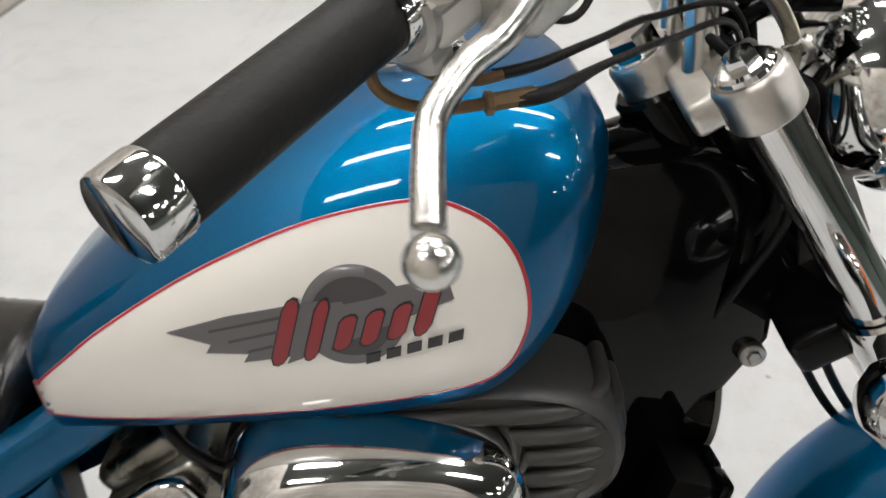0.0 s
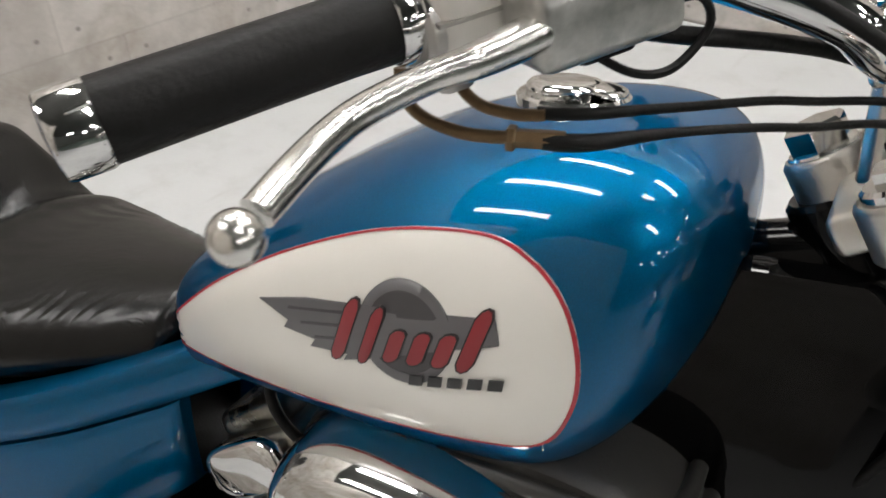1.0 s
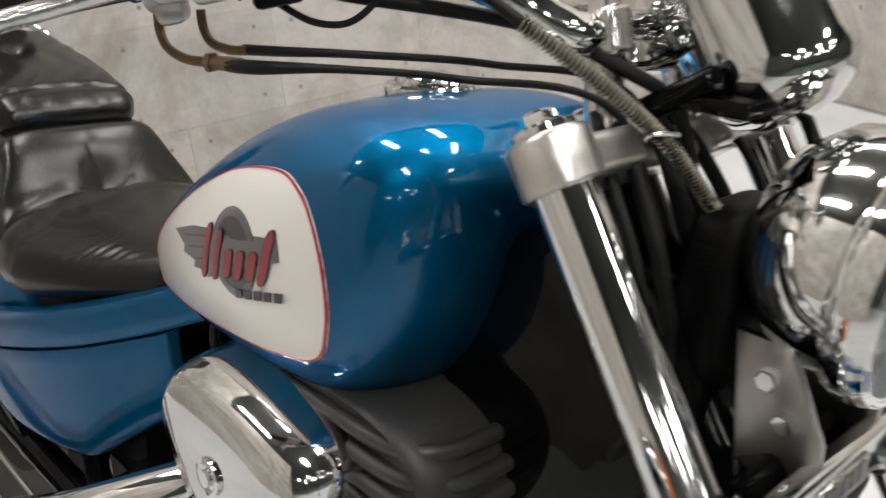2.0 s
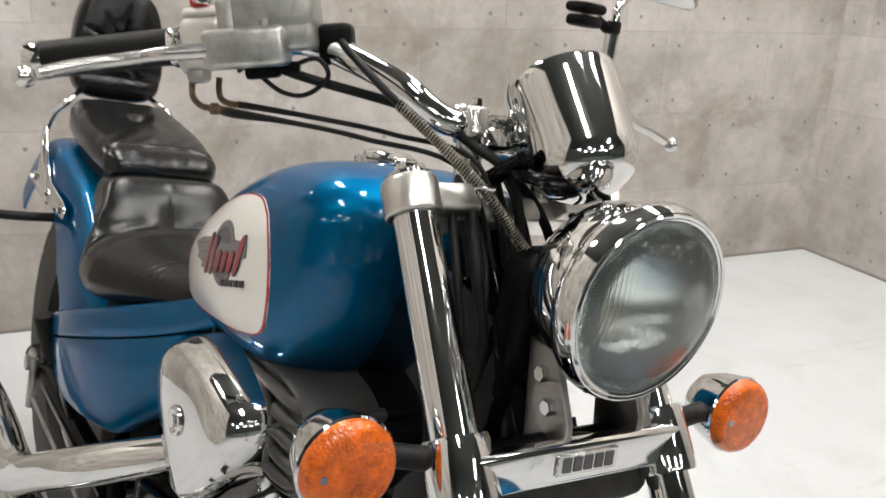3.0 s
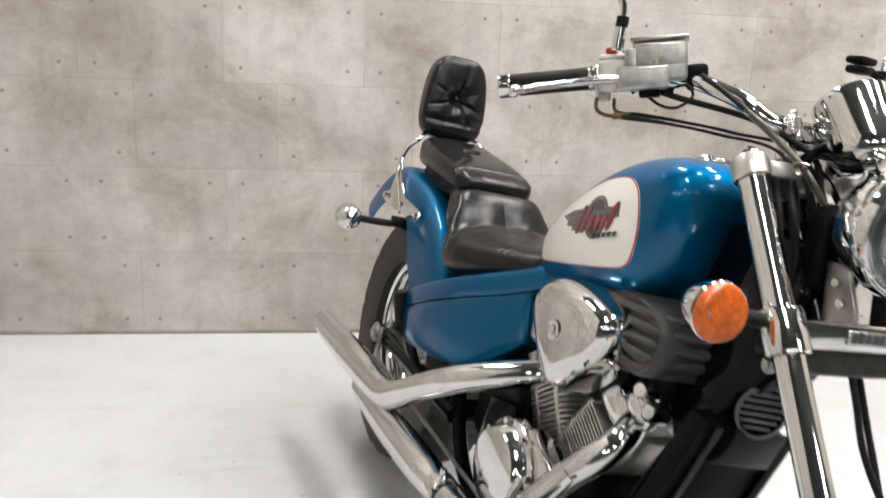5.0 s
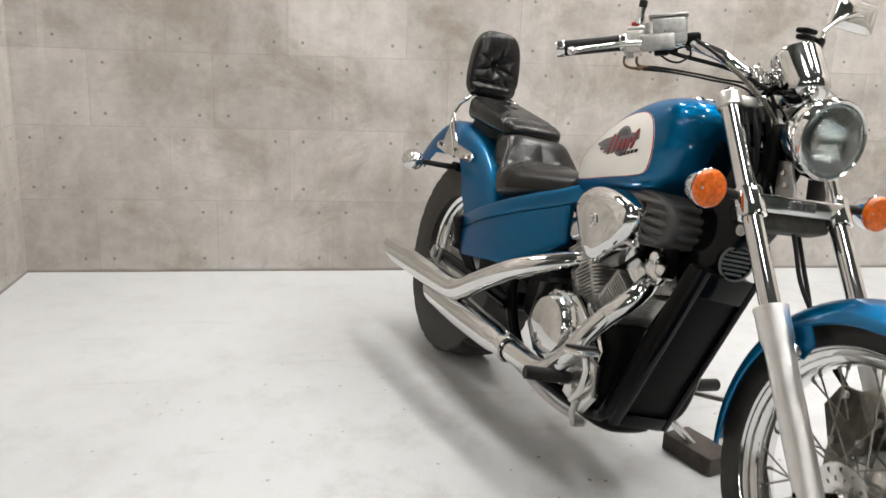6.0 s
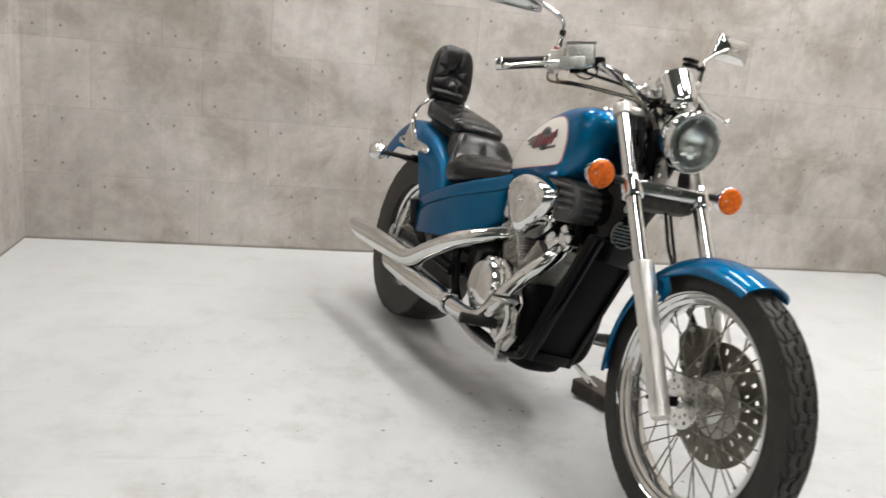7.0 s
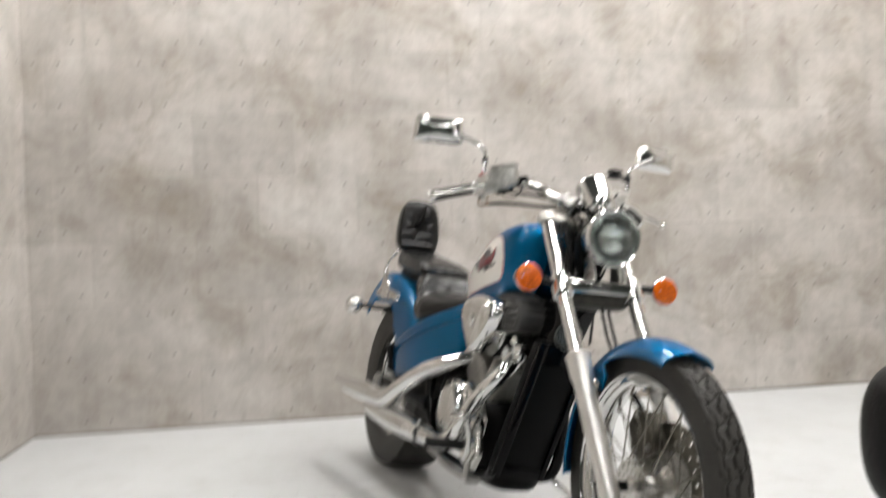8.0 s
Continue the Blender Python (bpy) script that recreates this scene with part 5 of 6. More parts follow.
# ---- fenders ----


def fender_mesh(c, prof, half, drop, a0, a1, n=40, t=0.004, box_pow=2.6):
    """A mudguard: an arch of the given radius profile round c, with side skirts that drop inward by drop."""
    rings = []
    for i in range(n + 1):
        a = radians(a0 + (a1 - a0) * i / n)
        R = prof(math.degrees(a))
        ring_o, ring_i = [], []
        m = 24
        for k in range(m + 1):
            s = -1 + 2 * k / m
            if box_pow < 3:
                th = s * radians(84)
                y = half * math.sin(th) / math.sin(radians(84))
                rr = R - drop(math.degrees(a)) * (1 - math.cos(th))
            else:
                y = half * math.copysign(math.sin(abs(s) * math.pi / 2) ** 0.72, s)
                rr = R - drop(math.degrees(a)) * abs(s) ** box_pow
            ring_o.append(c + V((rr * math.sin(a), y, rr * math.cos(a))))
            ring_i.append(c + V(((rr - t) * math.sin(a), y * 0.965, (rr - t) * math.cos(a))))
        rings.append(ring_o + ring_i[::-1])
    return loft(rings)


front_fender = part("front_fender", fender_mesh(FRONT, lambda d: 0.339 + 0.004 * max(0, (d - 10) / 20) ** 2, 0.066, lambda d: 0.050 - 0.014 * max(0, d / 30), -98, 22, 60), M_BLUE, bike, "metallic blue front mudguard", STEER)
for sy in (-1, 1):
    part("fender_stay", plate([(1.425, 0.560), (1.462, 0.575), (1.480, 0.545), (1.462, 0.512), (1.438, 0.515)], 0.062 * sy, 0.068 * sy, 0.002), M_BLUE, front_fender, "blue bracket of the mudguard", STEER)
rear_fender = part("rear_fender", fender_mesh(REAR, lambda d: 0.352 + 0.084 * min(1, max(0, (52 - d) / 60)) ** 0.8 + 0.030 * min(1, max(0, -d / 18)), 0.130, lambda d: 0.085 + 0.090 * min(1, max(0, (d + 4) / 22)), 62, -48, 60, 0.004, 4.5), M_BLUE, bike, "metallic blue rear mudguard")
part("number_bracket", join(box(-0.33, -0.20, -0.05, 0.05, 0.585, 0.60, 0.004), box(-0.10, -0.05, -0.11, 0.11, 0.60, 0.63, 0.008)), M_PLASTIC, bike, "black bracket under the rear mudguard")
part("tail_lamp", ellipsoid((-0.300, 0, 0.700), (0.035, 0.036, 0.033)), M_REDPL, bike, "red tail lamp")


# ---- side covers and frame ----
RAIL = [(0.095, -0.122, 0.448), (0.20, -0.145, 0.486), (0.32, -0.158, 0.529), (0.44, -0.154, 0.572), (0.54, -0.130, 0.609), (0.62, -0.092, 0.642), (0.70, -0.058, 0.682)]


def rail_at(x):
    """Centre of the rail under the seat at x."""
    path = spline(RAIL, 12)
    for a, b in zip(path, path[1:]):
        if x <= b.x:
            return a.lerp(b, max(0.0, (x - a.x) / (b.x - a.x)))
    return path[-1]


def cover_mesh():
    """Blue side cover: a flat panel below the rail with crisp rims, pointed at its lower front."""
    rings = []
    n = 52
    for i in range(n + 1):
        t = i / n
        x = 0.108 + 0.535 * t
        c = rail_at(x)
        topz = c.z - 0.0265
        if x < 0.19:
            lowz = topz - 0.030 - 0.055 * (x - 0.108) / 0.082
        elif x < 0.525:
            lowz = 0.370 + 0.052 * (x - 0.19) / 0.335
        else:
            lowz = 0.422 + 0.100 * (x - 0.525) / 0.118
        lowz = min(lowz, topz - 0.012)
        e = 0.006 * max(0, 1 - min(t, 1 - t) / 0.02) ** 2
        ring = []
        for s, inset in ((0, 0.005), (0.010, 0.001), (0.03, 0.0), (0.15, 0.0005), (0.35, 0.002), (0.60, 0.005), (0.85, 0.009), (0.95, 0.0115), (0.985, 0.014), (1, 0.019)):
            ring.append(V((x, c.y - 0.0095 + inset + e, topz + (lowz - topz) * s)))
        ring += [V((p.x, p.y + 0.014, p.z)) for p in reversed(ring)]
        rings.append(ring)
    return loft(rings)


def rail_mesh():
    rings = []
    for p in spline(RAIL, 8):
        up = 1.0 + 0.12 * min(1.0, max(0.0, (p.x - 0.40) / 0.22))
        rings.append([p + V((0, dy, dz * (up if dz > 0 else 1.0))) for dy, dz in ((0.014, -0.0245), (-0.008, -0.0245), (-0.0108, -0.0215), (-0.0118, -0.008), (-0.0115, 0.010), (-0.0104, 0.0160), (-0.0075, 0.0200), (0.004, 0.0238), (0.018, 0.025))])
    return loft(rings)


for f in (lambda b: b, mirrored):
    part("side_cover", f(cover_mesh()), M_BLUE, bike, "metallic blue side cover", sharp=50)
    part("frame_rail_cover", f(rail_mesh()), M_BLUE, bike, "metallic blue rail under the seat")
part("frame", join(
    tube([(1.12, 0, 0.86), (0.95, 0, 0.80), (0.75, 0, 0.70), (0.55, 0, 0.62)], 0.026, 14, 6),
    *[tube([(1.13, 0.015 * s, 0.80), (1.115, 0.025 * s, 0.70), (1.098, 0.028 * s, 0.58), (1.065, 0.075 * s, 0.42), (1.02, 0.10 * s, 0.24), (0.96, 0.09 * s, 0.185), (0.80, 0.10 * s, 0.175), (0.62, 0.11 * s, 0.20), (0.50, 0.11 * s, 0.32), (0.45, 0.10 * s, 0.50)], 0.0165, 12, 6) for s in (-1, 1)]), M_BLACK, bike, "black painted tubular frame")
part("neck_cover", plate([(1.028, 0.852), (1.085, 0.860), (1.150, 0.866), (1.200, 0.850), (1.222, 0.800), (1.224, 0.700), (1.170, 0.610), (1.146, 0.510), (1.080, 0.490), (1.035, 0.570), (1.005, 0.700)], -0.046, 0.046, 0.014), M_GLOSS, bike, "gloss black neck cover")
part("cover_bolt", join(rod((1.207, -0.044, 0.690), (1.207, -0.052, 0.690), 0.011, 20), rod((1.207, -0.051, 0.690), (1.207, -0.055, 0.690), 0.006, 6)), M_STEEL, bike, "steel bolt of the neck cover")
part("swingarm", join(*[tube([(0.50, 0.115 * s, 0.31), (0.25, 0.125 * s, 0.325), (0.0, 0.125 * s, 0.327), (-0.05, 0.125 * s, 0.327)], 0.021, 14, 6) for s in (-1, 1)], rod((0.47, -0.12, 0.31), (0.47, 0.12, 0.31), 0.026, 20)), M_BLACK, bike, "black swingarm")
for sy in (-1, 1):
    part("axle_nut", join(rod((0, 0.14 * sy, 0.327), (0, 0.155 * sy, 0.327), 0.016, 6), rod((-0.01, 0.135 * sy, 0.327), (-0.01, 0.145 * sy, 0.327), 0.026, 20)), M_STEEL, bike)
    peg = part("pillion_peg", join(rod((0.16, 0.14 * sy, 0.395), (0.16, 0.165 * sy, 0.485), 0.0165, 16), rod((0.16, 0.13 * sy, 0.385), (0.16, 0.16 * sy, 0.40), 0.012, 12)), M_RUBBER, bike, "folded black pillion footrest")
    part("peg_bracket", plate([(0.12, 0.40), (0.20, 0.41), (0.30, 0.34), (0.27, 0.31), (0.16, 0.37)], 0.128 * sy, 0.138 * sy, 0.003), M_BLACK, bike, "black footrest bracket")
part("brake_rod", join(rod((0.06, -0.15, 0.28), (0.80, -0.135, 0.23), 0.004, 8), rod((0.05, -0.15, 0.255), (0.06, -0.15, 0.36), 0.008, 10)), M_STEEL, bike, "steel rear brake rod")
part("battery_box", box(0.24, 0.58, -0.090, 0.090, 0.37, 0.56, 0.02), M_PLASTIC, bike, "black battery box behind the covers")

# ---- engine ----
part("crankcase", join(moved(pillow((0, 0, 0), (0.185, 0.125, 0.115), 4.0, 40, 24), pose(0.80, 0, 0.305, 0, 4, 0)), moved(pillow((0, 0, 0), (0.09, 0.10, 0.08), 4.0, 32, 20), pose(0.60, 0, 0.36))), M_PLASTIC, bike, "black crankcase")
part("oil_pan", moved(pillow((0, 0, 0), (0.13, 0.085, 0.05), 3.5, 32, 16), pose(0.87, 0, 0.185)), M_PLASTIC, bike, "black sump")


def bolt_ring(c, r, n, y, size=0.006, skip=()):
    return join(*[rod((c[0] + r * math.cos(2 * math.pi * k / n), y, c[1] + r * math.sin(2 * math.pi * k / n)), (c[0] + r * math.cos(2 * math.pi * k / n), y - 0.007, c[1] + r * math.sin(2 * math.pi * k / n)), size, 8) for k in range(n)])


clutch = part("clutch_cover", lathe([(0.078, 0.0), (0.090, 0.0), (0.091, 0.012), (0.088, 0.020), (0.080, 0.024), (0.076, 0.040), (0.070, 0.048), (0.045, 0.052), (0, 0.053)], (0.815, -0.140, 0.345), (0, -1, 0), 56), M_CHROME, bike, "round chrome clutch cover")
for k in range(8):
    a = 2 * math.pi * (k + 0.3) / 8
    part("cover_bolt", rod((0.815 + 0.083 * math.cos(a), -0.16, 0.345 + 0.083 * math.sin(a)), (0.815 + 0.083 * math.cos(a), -0.171, 0.345 + 0.083 * math.sin(a)), 0.0065, 8), M_CHROME, clutch)
part("engine_cover", plate([(0.86, 0.44), (0.93, 0.40), (0.975, 0.34), (0.96, 0.27), (0.90, 0.235), (0.82, 0.25), (0.80, 0.42)], -0.155, -0.118, 0.010), M_CHROME, bike, "chrome crankcase side cover")
part("engine_cover", plate([(0.66, 0.42), (0.76, 0.44), (0.78, 0.28), (0.70, 0.24), (0.64, 0.30)], -0.135, -0.11, 0.008), M_BLACK, bike, "black gearbox cover")


def cylinder(base, tilt, fins, length, w, name_label):
    """A finned barrel with its head, standing at base and tilted about y."""
    m = pose(base[0], 0, base[1], 0, tilt, 0)
    cyl = part("cylinder", moved(join(lathe([(0, 0), (0.052, 0), (0.052, length), (0, length)], (0, 0, 0), (0, 0, 1), 32)), m), M_CAST, bike, name_label)
    for k in range(fins):
        z = 0.012 + (length - 0.016) * k / (fins - 1)
        bm = box(-w, w, -0.100, 0.100, z - 0.0016, z + 0.0016)
        bmesh.ops.bevel(bm, geom=[e for e in bm.edges if abs(e.verts[0].co.z - e.verts[1].co.z) > 0.001], offset=0.022, segments=3, profile=0.5, affect="EDGES")
        part("cooling_fin", moved(bm, m), M_CAST, cyl)
    for px in (-0.030, 0.034):
        part("fin_rib", moved(box(px - 0.005, px + 0.005, -0.098, -0.05, 0.004, length, 0.002, 1), m), M_CAST, cyl)
    part("cylinder_head", moved(join(box(-w * 0.9, w * 0.9, -0.074, 0.074, length + 0.002, length + 0.06, 0.014, 3), box(-w * 0.7, w * 0.7, -0.060, 0.060, length + 0.055, length + 0.085, 0.012, 3)), m), M_DISC, cyl, "cast cylinder head")
    part("head_cover", moved(join(moved(pillow((0, 0, 0), (0.045, 0.012, 0.028), 3, 28, 16), pose(0, -0.086, length + 0.04)), rod((-0.03, -0.08, length + 0.035), (-0.03, -0.096, length + 0.035), 0.008, 10), rod((0.03, -0.08, length + 0.035), (0.03, -0.096, length + 0.035), 0.008, 10)), m), M_CHROME, cyl, "chrome head side cover")
    return cyl


cylinder((0.842, 0.388), -33, 20, 0.190, 0.060, "finned rear cylinder")
cylinder((0.880, 0.398), 33, 15, 0.130, 0.050, "finned front cylinder")

for cx, cz in ((1.036, 0.582), (1.066, 0.560)):
    part("head_bolt_cover", lathe([(0, 0.024), (0.010, 0.023), (0.0155, 0.016), (0.017, 0.006), (0.017, -0.02), (0, -0.02)], (cx, -0.088, cz), (0.35, -0.9, 0.2), 28), M_CHROME, bike, "chrome cap on the cylinder head")
part("head_cover", moved(pillow((0, 0, 0), (0.036, 0.014, 0.024), 3.2, 32, 18), pose(1.030, -0.082, 0.553, 0, 33, 0)), M_CHROME, bike, "chrome head side cover")

# ---- air cleaner ----
AIR = [(0.768, 0.640), (0.785, 0.682), (0.835, 0.704), (0.912, 0.705), (0.980, 0.686), (0.995, 0.645), (0.970, 0.590), (0.918, 0.540), (0.880, 0.522), (0.838, 0.545), (0.800, 0.588)]


def air_cover():
    ring = spline([(x, z, 0) for x, z in AIR], 5, True)
    c = sum(ring, V()) / len(ring)
    rings = []
    for sc, y in ((0.98, -0.075), (1.0, -0.082), (1.0, -0.108), (0.99, -0.122), (0.965, -0.138), (0.92, -0.151), (0.86, -0.160), (0.78, -0.1655), (0.5, -0.169), (0.12, -0.170)):
        rings.append([V((c.x + (p.x - c.x) * sc, y, c.y + (p.y - c.y) * sc)) for p in ring])
    return loft(rings)


def air_backing():
    ring = spline([(x, z, 0) for x, z in AIR], 5, True)
    c = sum(ring, V()) / len(ring)
    return loft([[V((c.x + (p.x - c.x) * sc, y, c.y + (p.y - c.y) * sc)) for p in ring] for sc, y in ((0.90, -0.030), (1.0, -0.040), (1.03, -0.060), (1.035, -0.080), (1.02, -0.088), (0.96, -0.090))])


air = part("air_cleaner_cover", air_cover(), M_CHROME, bike, "chrome teardrop air cleaner cover", sharp=60)
air.location = (0.020, -0.014, 0.002)
part("backing_rim", air_backing(), M_PLASTIC, air, "black backing rim", sharp=60)
part("cover_screw", lathe([(0.017, 0.0), (0.0165, 0.003), (0.013, 0.004), (0.010, 0.002), (0.0075, 0.002), (0.0075, 0.006), (0, 0.0065)], (0.878, -0.170, 0.624), (0, -1, 0), 24), M_CHROME, air, "recessed chrome screw")
part("cover_screw", rod((0.952, -0.140, 0.590), (0.952, -0.154, 0.590), 0.006, 10), M_STEEL, air)


def intake_box():
    ring = spline([(0.84, 0.700, 0), (0.93, 0.722, 0), (1.02, 0.718, 0), (1.065, 0.695, 0), (1.080, 0.655, 0), (1.066, 0.618, 0), (1.02, 0.602, 0), (0.93, 0.600, 0), (0.84, 0.620, 0)], 6, True)
    c = V((0.96, 0.660, 0))
    rings = [[V((c.x + (p.x - c.x) * sc, y, c.y + (p.y - c.y) * sc)) for p in ring] for sc, y in ((0.95, 0.02), (1.0, 0.0), (1.0, -0.095), (0.985, -0.108), (0.95, -0.117), (0.90, -0.120), (0.87, -0.116), (0.5, -0.116), (0.1, -0.116))]
    return loft(rings)


intake = part("intake_box", intake_box(), M_GREYPL, bike, "ribbed charcoal plastic intake box", sharp=50)
intake.location = (0.012, -0.006, 0.002)
for k in range(5):
    z = 0.700 - k * 0.0205
    back = 0.004 * (k - 2) ** 2
    part("rib", tube([(0.89, -0.1165, z), (0.99 - back, -0.1185, z), (1.040 - back, -0.1165, z), (1.066 - back, -0.103, z), (1.079 - back, -0.078, z), (1.082 - back, -0.02, z)], 0.0068, 12, 6), M_GREYPL, intake)
part("carburettor", join(rod((0.86, -0.02, 0.60), (0.93, -0.02, 0.56), 0.035, 20), box(0.80, 0.90, -0.04, 0.04, 0.55, 0.63, 0.012)), M_DISC, bike, "carburettors between the cylinders")
part("fuel_hose", tube([(0.72, -0.06, 0.69), (0.75, -0.09, 0.66), (0.78, -0.08, 0.62), (0.80, -0.05, 0.58)], 0.005, 10, 6), M_RUBBER, bike, "black fuel hose")

# ---- exhausts ----
part("upper_exhaust", join(
    tube([(0.790, -0.010, 0.505), (0.760, -0.060, 0.506), (0.725, -0.115, 0.490), (0.64, -0.197, 0.440), (0.52, -0.225, 0.372), (0.44, -0.232, 0.325), (0.39, -0.235, 0.306), (0.33, -0.237, 0.302), (0.25, -0.238, 0.302), (0.10, -0.239, 0.299), (-0.08, -0.240, 0.295)], [0.022, 0.024, 0.026, 0.028, 0.029, 0.031, 0.033, 0.034, 0.037, 0.038, 0.034], 24, 6, True, False),
    loft([[V((-0.08 - 0.03 * k / 4 - (0.07 * k / 4) * (0.5 + 0.5 * math.sin(a)), -0.240 + (0.034 - 0.003 * k / 4) * math.cos(a), 0.295 + (0.034 - 0.003 * k / 4) * math.sin(a))) for a in (2 * math.pi * j / 24 for j in range(24))] for k in range(5)], False)), M_CHROME, bike, "chrome upper exhaust with a slash-cut end")
part("lower_exhaust", join(
    tube([(1.00, -0.060, 0.535), (1.034, -0.105, 0.510), (1.028, -0.138, 0.470), (1.000, -0.160, 0.427), (0.972, -0.182, 0.375), (0.945, -0.200, 0.312), (0.905, -0.210, 0.268), (0.85, -0.215, 0.250), (0.72, -0.220, 0.247)], [0.022, 0.023, 0.024, 0.024, 0.024, 0.024, 0.024, 0.025, 0.026], 24, 6, True, False),
    tube([(0.735, -0.220, 0.247), (0.68, -0.221, 0.247), (0.62, -0.222, 0.247), (0.45, -0.224, 0.246), (0.28, -0.226, 0.246)], [0.029, 0.030, 0.036, 0.037, 0.030], 24, 6, True, False),
    loft([[V((0.28 - 0.03 * k / 3 - (0.07 * k / 3) * (0.5 + 0.5 * math.sin(a)), -0.226 + (0.030 - 0.002 * k / 3) * math.cos(a), 0.246 + (0.030 - 0.002 * k / 3) * math.sin(a))) for a in (2 * math.pi * j / 24 for j in range(24))] for k in range(4)], False)), M_CHROME, bike, "chrome lower exhaust with a slash-cut end")
part("exhaust_clamp", join(lathe([(0.028, -0.016), (0.034, -0.016), (0.035, -0.012), (0.035, 0.012), (0.034, 0.016), (0.028, 0.016)], (0.715, -0.220, 0.247), (1, 0, 0), 28, True), rod((0.715, -0.225, 0.275), (0.715, -0.225, 0.292), 0.007, 8)), M_CHROME, bike, "chrome exhaust clamp")
part("exhaust_shield", tube([(1.010, -0.166, 0.435), (0.985, -0.186, 0.385), (0.960, -0.204, 0.325), (0.925, -0.218, 0.285)], [0.016, 0.02, 0.02, 0.012], 16, 6), M_CHROME, bike, "chrome heat shield")

# ---- radiator and horn ----
RM = pose(1.100, -0.038, 0.385, -5.5, 16, 0)
radiator = part("radiator", moved(box(-0.022, 0.022, -0.080, 0.080, -0.180, 0.215, 0.010, 2), RM), M_PLASTIC, bike, "black radiator behind a plastic guard")
part("radiator_frame", moved(join(box(0.018, 0.030, -0.084, -0.056, -0.185, 0.220, 0.004), box(0.018, 0.030, 0.066, 0.084, -0.185, 0.220, 0.004), box(0.018, 0.030, -0.056, 0.066, 0.160, 0.220, 0.004), box(0.018, 0.030, -0.056, 0.066, -0.185, -0.150, 0.004)), RM), M_BLACK, radiator, "black guard frame")
for k in range(24):
    z = -0.142 + k * 0.0122
    part("fin", moved(box(0.019, 0.0215, -0.056, 0.066, z - 0.0012, z + 0.0012), RM), M_PLASTIC, radiator)
part("radiator_hose", tube([(1.03, -0.05, 0.57), (1.04, -0.07, 0.62), (1.02, -0.08, 0.66)], 0.017, 14, 6), M_RUBBER, bike, "black radiator hose")
HC, HX = V((1.182, -0.018, 0.620)), V((1, -0.25, -0.05)).normalized()
horn = part("horn", lathe([(0, -0.03), (0.025, -0.028), (0.034, -0.012), (0.037, 0.0), (0.0375, 0.008), (0.034, 0.011), (0.031, 0.008), (0, 0.006)], HC, HX, 36), M_BLACK, bike, "round black horn with a slatted face")
for k in range(6):
    q = HX.to_track_quat("X", "Z").to_matrix().to_4x4()
    z = -0.024 + k * 0.0096
    w = math.sqrt(max(0.0001, 0.031 ** 2 - z ** 2))
    part("slat", moved(box(0.005, 0.010, -w, w, z - 0.0022, z + 0.0022), Matrix.Translation(HC) @ q), M_HORN, horn)
part("horn_ring", lathe([(0.0335, 0.006), (0.0385, 0.008), (0.0385, 0.012), (0.0345, 0.0135)], HC, HX, 36, True), M_HORN, horn)

# ---- foot controls, stand ----
part("footrest", rod((0.945, -0.175, 0.262), (0.925, -0.285, 0.262), 0.016, 20), M_RUBBER, bike, "black rubber footrest")
part("footrest", rod((0.945, 0.175, 0.262), (0.925, 0.285, 0.262), 0.016, 20), M_RUBBER, bike, "black rubber footrest")
part("footrest_bracket", join(plate([(0.92, 0.22), (1.00, 0.20), (1.035, 0.25), (1.02, 0.32), (0.985, 0.33), (0.93, 0.28)], -0.172, -0.150, 0.006), rod((0.995, -0.17, 0.285), (0.995, -0.19, 0.285), 0.024, 20), rod((0.96, -0.165, 0.245), (0.96, -0.185, 0.245), 0.016, 16)), M_ALU, bike, "cast footrest bracket")
part("brake_pedal", join(tube([(0.985, -0.186, 0.225), (1.02, -0.195, 0.26), (1.045, -0.21, 0.315), (1.05, -0.225, 0.350)], 0.008, 12, 6), moved(box(-0.028, 0.028, -0.03, 0.03, -0.006, 0.008, 0.005), pose(1.048, -0.235, 0.358, 0, -12, 0))), M_ALU, bike, "rear brake pedal")
part("pedal_pad", moved(box(-0.026, 0.026, -0.028, 0.028, 0.008, 0.014, 0.003), pose(1.048, -0.235, 0.358, 0, -12, 0)), M_RUBBER, bike, "dark rubber pedal pad")
part("pedal_link", join(tube([(0.99, -0.178, 0.225), (0.985, -0.172, 0.185), (1.005, -0.165, 0.172)], 0.007, 10, 6), rod((1.0, -0.18, 0.176), (1.0, -0.15, 0.176), 0.009, 10)), M_STEEL, bike, "steel brake linkage")
part("side_stand", join(tube([(0.86, 0.12, 0.20), (0.90, 0.20, 0.145), (0.91, 0.262, 0.100), (0.915, 0.29, 0.083)], 0.010, 12, 6), box(0.88, 0.945, 0.27, 0.315, 0.074, 0.084, 0.003)), M_CHROME, bike, "extended side stand")
part("gear_pedal", join(tube([(0.95, 0.17, 0.25), (1.05, 0.2, 0.27), (1.08, 0.2, 0.30)], 0.006, 10, 6), rod((1.08, 0.19, 0.30), (1.08, 0.25, 0.30), 0.010, 12)), M_STEEL, bike, "gear pedal")
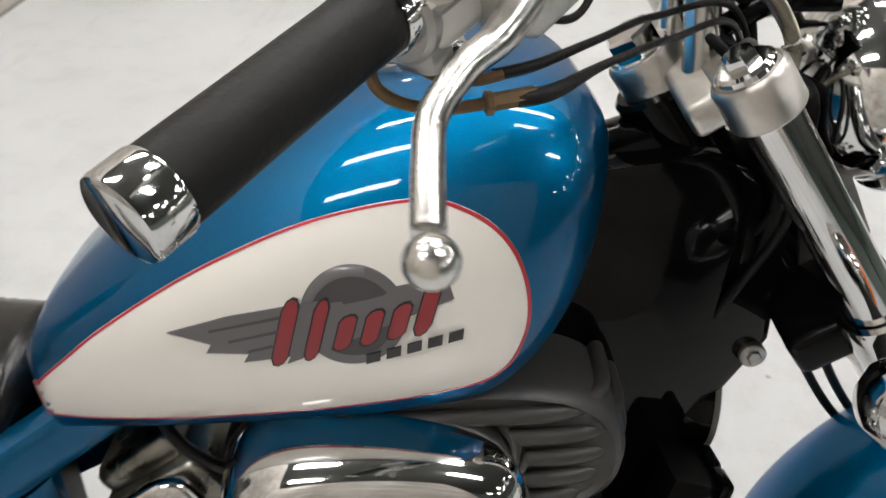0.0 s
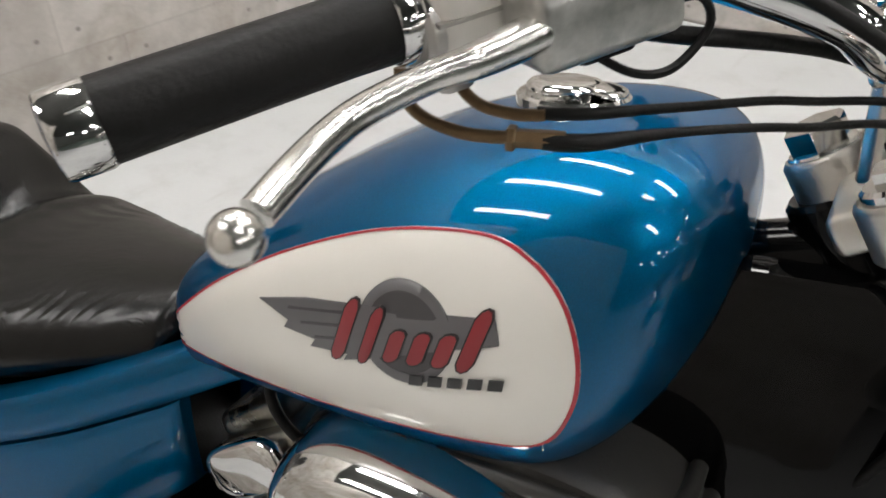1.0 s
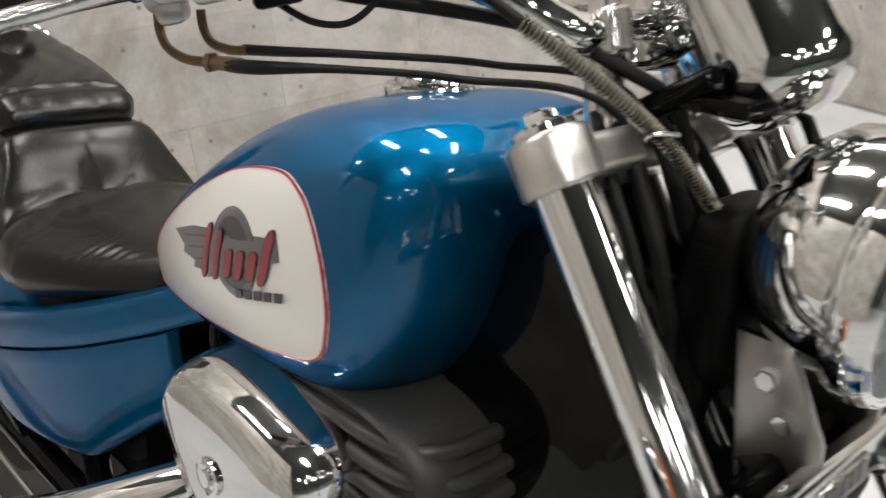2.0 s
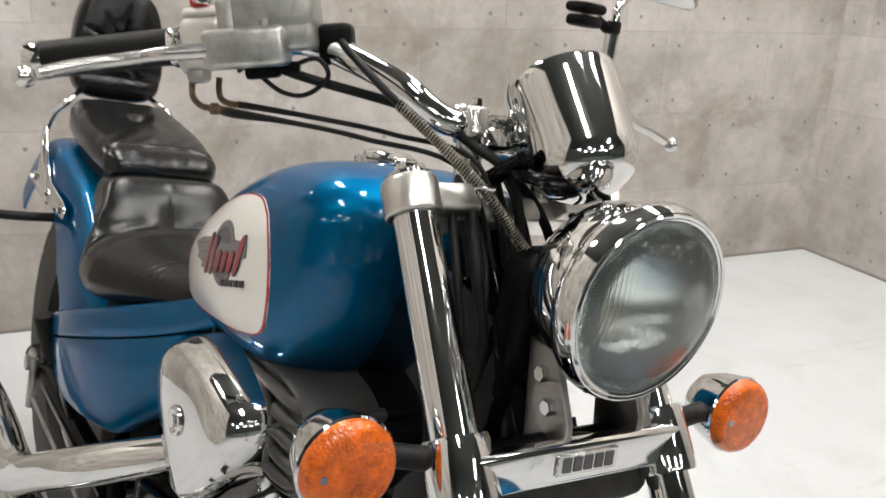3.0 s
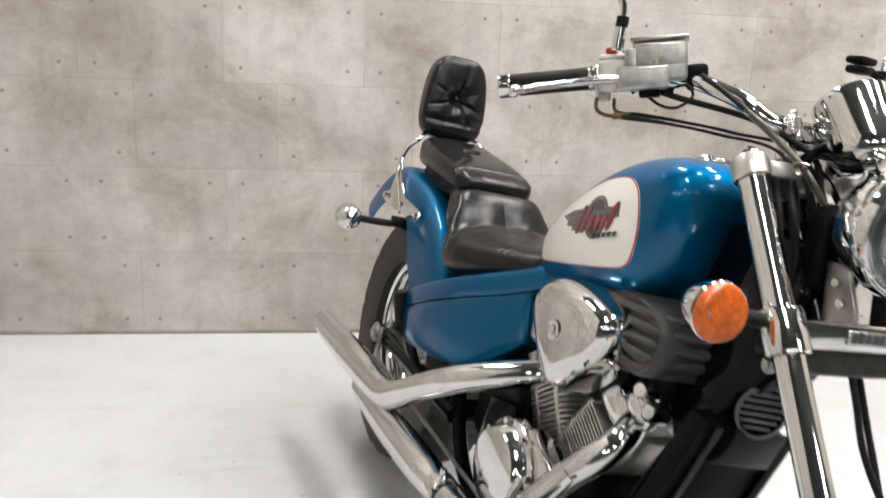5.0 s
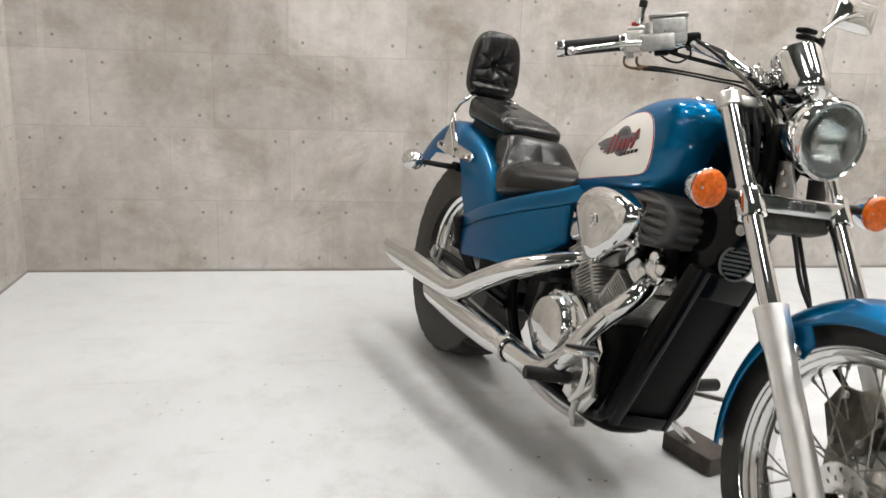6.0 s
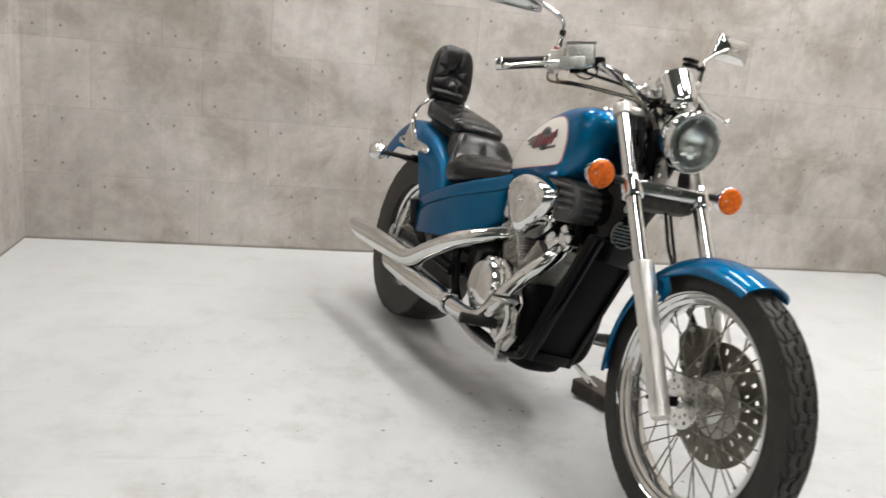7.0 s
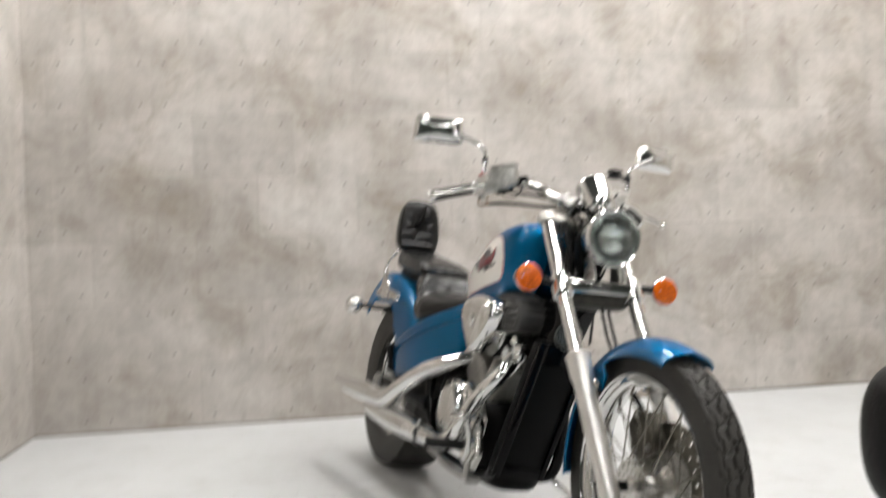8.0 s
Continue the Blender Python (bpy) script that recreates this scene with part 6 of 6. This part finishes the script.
part("left_cover", lathe([(0.09, 0), (0.085, 0.03), (0.06, 0.04), (0, 0.042)], (0.82, 0.13, 0.33), (0, 1, 0), 40), M_CHROME, bike, "chrome alternator cover")
part("brake_caliper", moved(join(box(-0.035, 0.035, -0.03, 0.03, -0.05, 0.05, 0.012, 3), rod((-0.01, -0.035, 0.02), (-0.01, 0.035, 0.02), 0.02, 20), rod((-0.01, -0.035, -0.02), (-0.01, 0.035, -0.02), 0.02, 20)), pose(1.50, 0.068, 0.415, 0, -35, 0)), M_CALIPER, bike, "dark metal front brake caliper", STEER)
CM = pose(1.50, 0.068, 0.415, 0, -35, 0)
caliper_bracket = part("caliper_bracket", moved(plate([(-0.052, -0.030), (-0.030, -0.062), (0.028, -0.060), (0.046, -0.020), (0.040, 0.046), (0.010, 0.064), (-0.040, 0.040)], -0.044, -0.034, 0.003), CM), M_CALIPER, bike, "dark caliper carrier plate", STEER)
for bx, bz in ((-0.034, -0.026), (0.024, -0.044), (0.018, 0.044)):
    part("caliper_bolt", moved(rod((bx, -0.044, bz), (bx, -0.053, bz), 0.0075, 6), CM), M_STEEL, caliper_bracket, "", STEER)
part("tool_strip", tube([(0.985, -0.135, 0.170), (0.85, -0.145, 0.165), (0.70, -0.150, 0.185), (0.58, -0.150, 0.205)], 0.009, 10, 6), M_STEEL, bike, "steel lower frame rail")

# ---- loose things ----
thing("stand_block", moved(box(-0.085, 0.085, -0.045, 0.045, 0.0, 0.050, 0.005), Matrix.Translation((1.835, 2.225, 0)) @ pose(0, 0, 0, 0, 0, 20)), M_WOOD, "dark worn wooden block under the side stand", "block")

post = tagged(new("rubber_head_post"), "black rubber-headed post standing on the floor", "post")
post.location = (3.79, 1.850, 0)
part("pole", rod((0, 0, 0), (0, 0, 0.68), 0.012, 16), M_BLACK, post)
part("rubber_head", pillow((0, 0, 0.728), (0.034, 0.034, 0.058), 2.4, 28, 18), M_RUBBER, post, "rounded black rubber head")
part("foot_plate", lathe([(0, 0), (0.09, 0), (0.09, 0.006), (0.02, 0.014), (0, 0.014)], (0, 0, 0), (0, 0, 1), 32), M_BLACK, post)
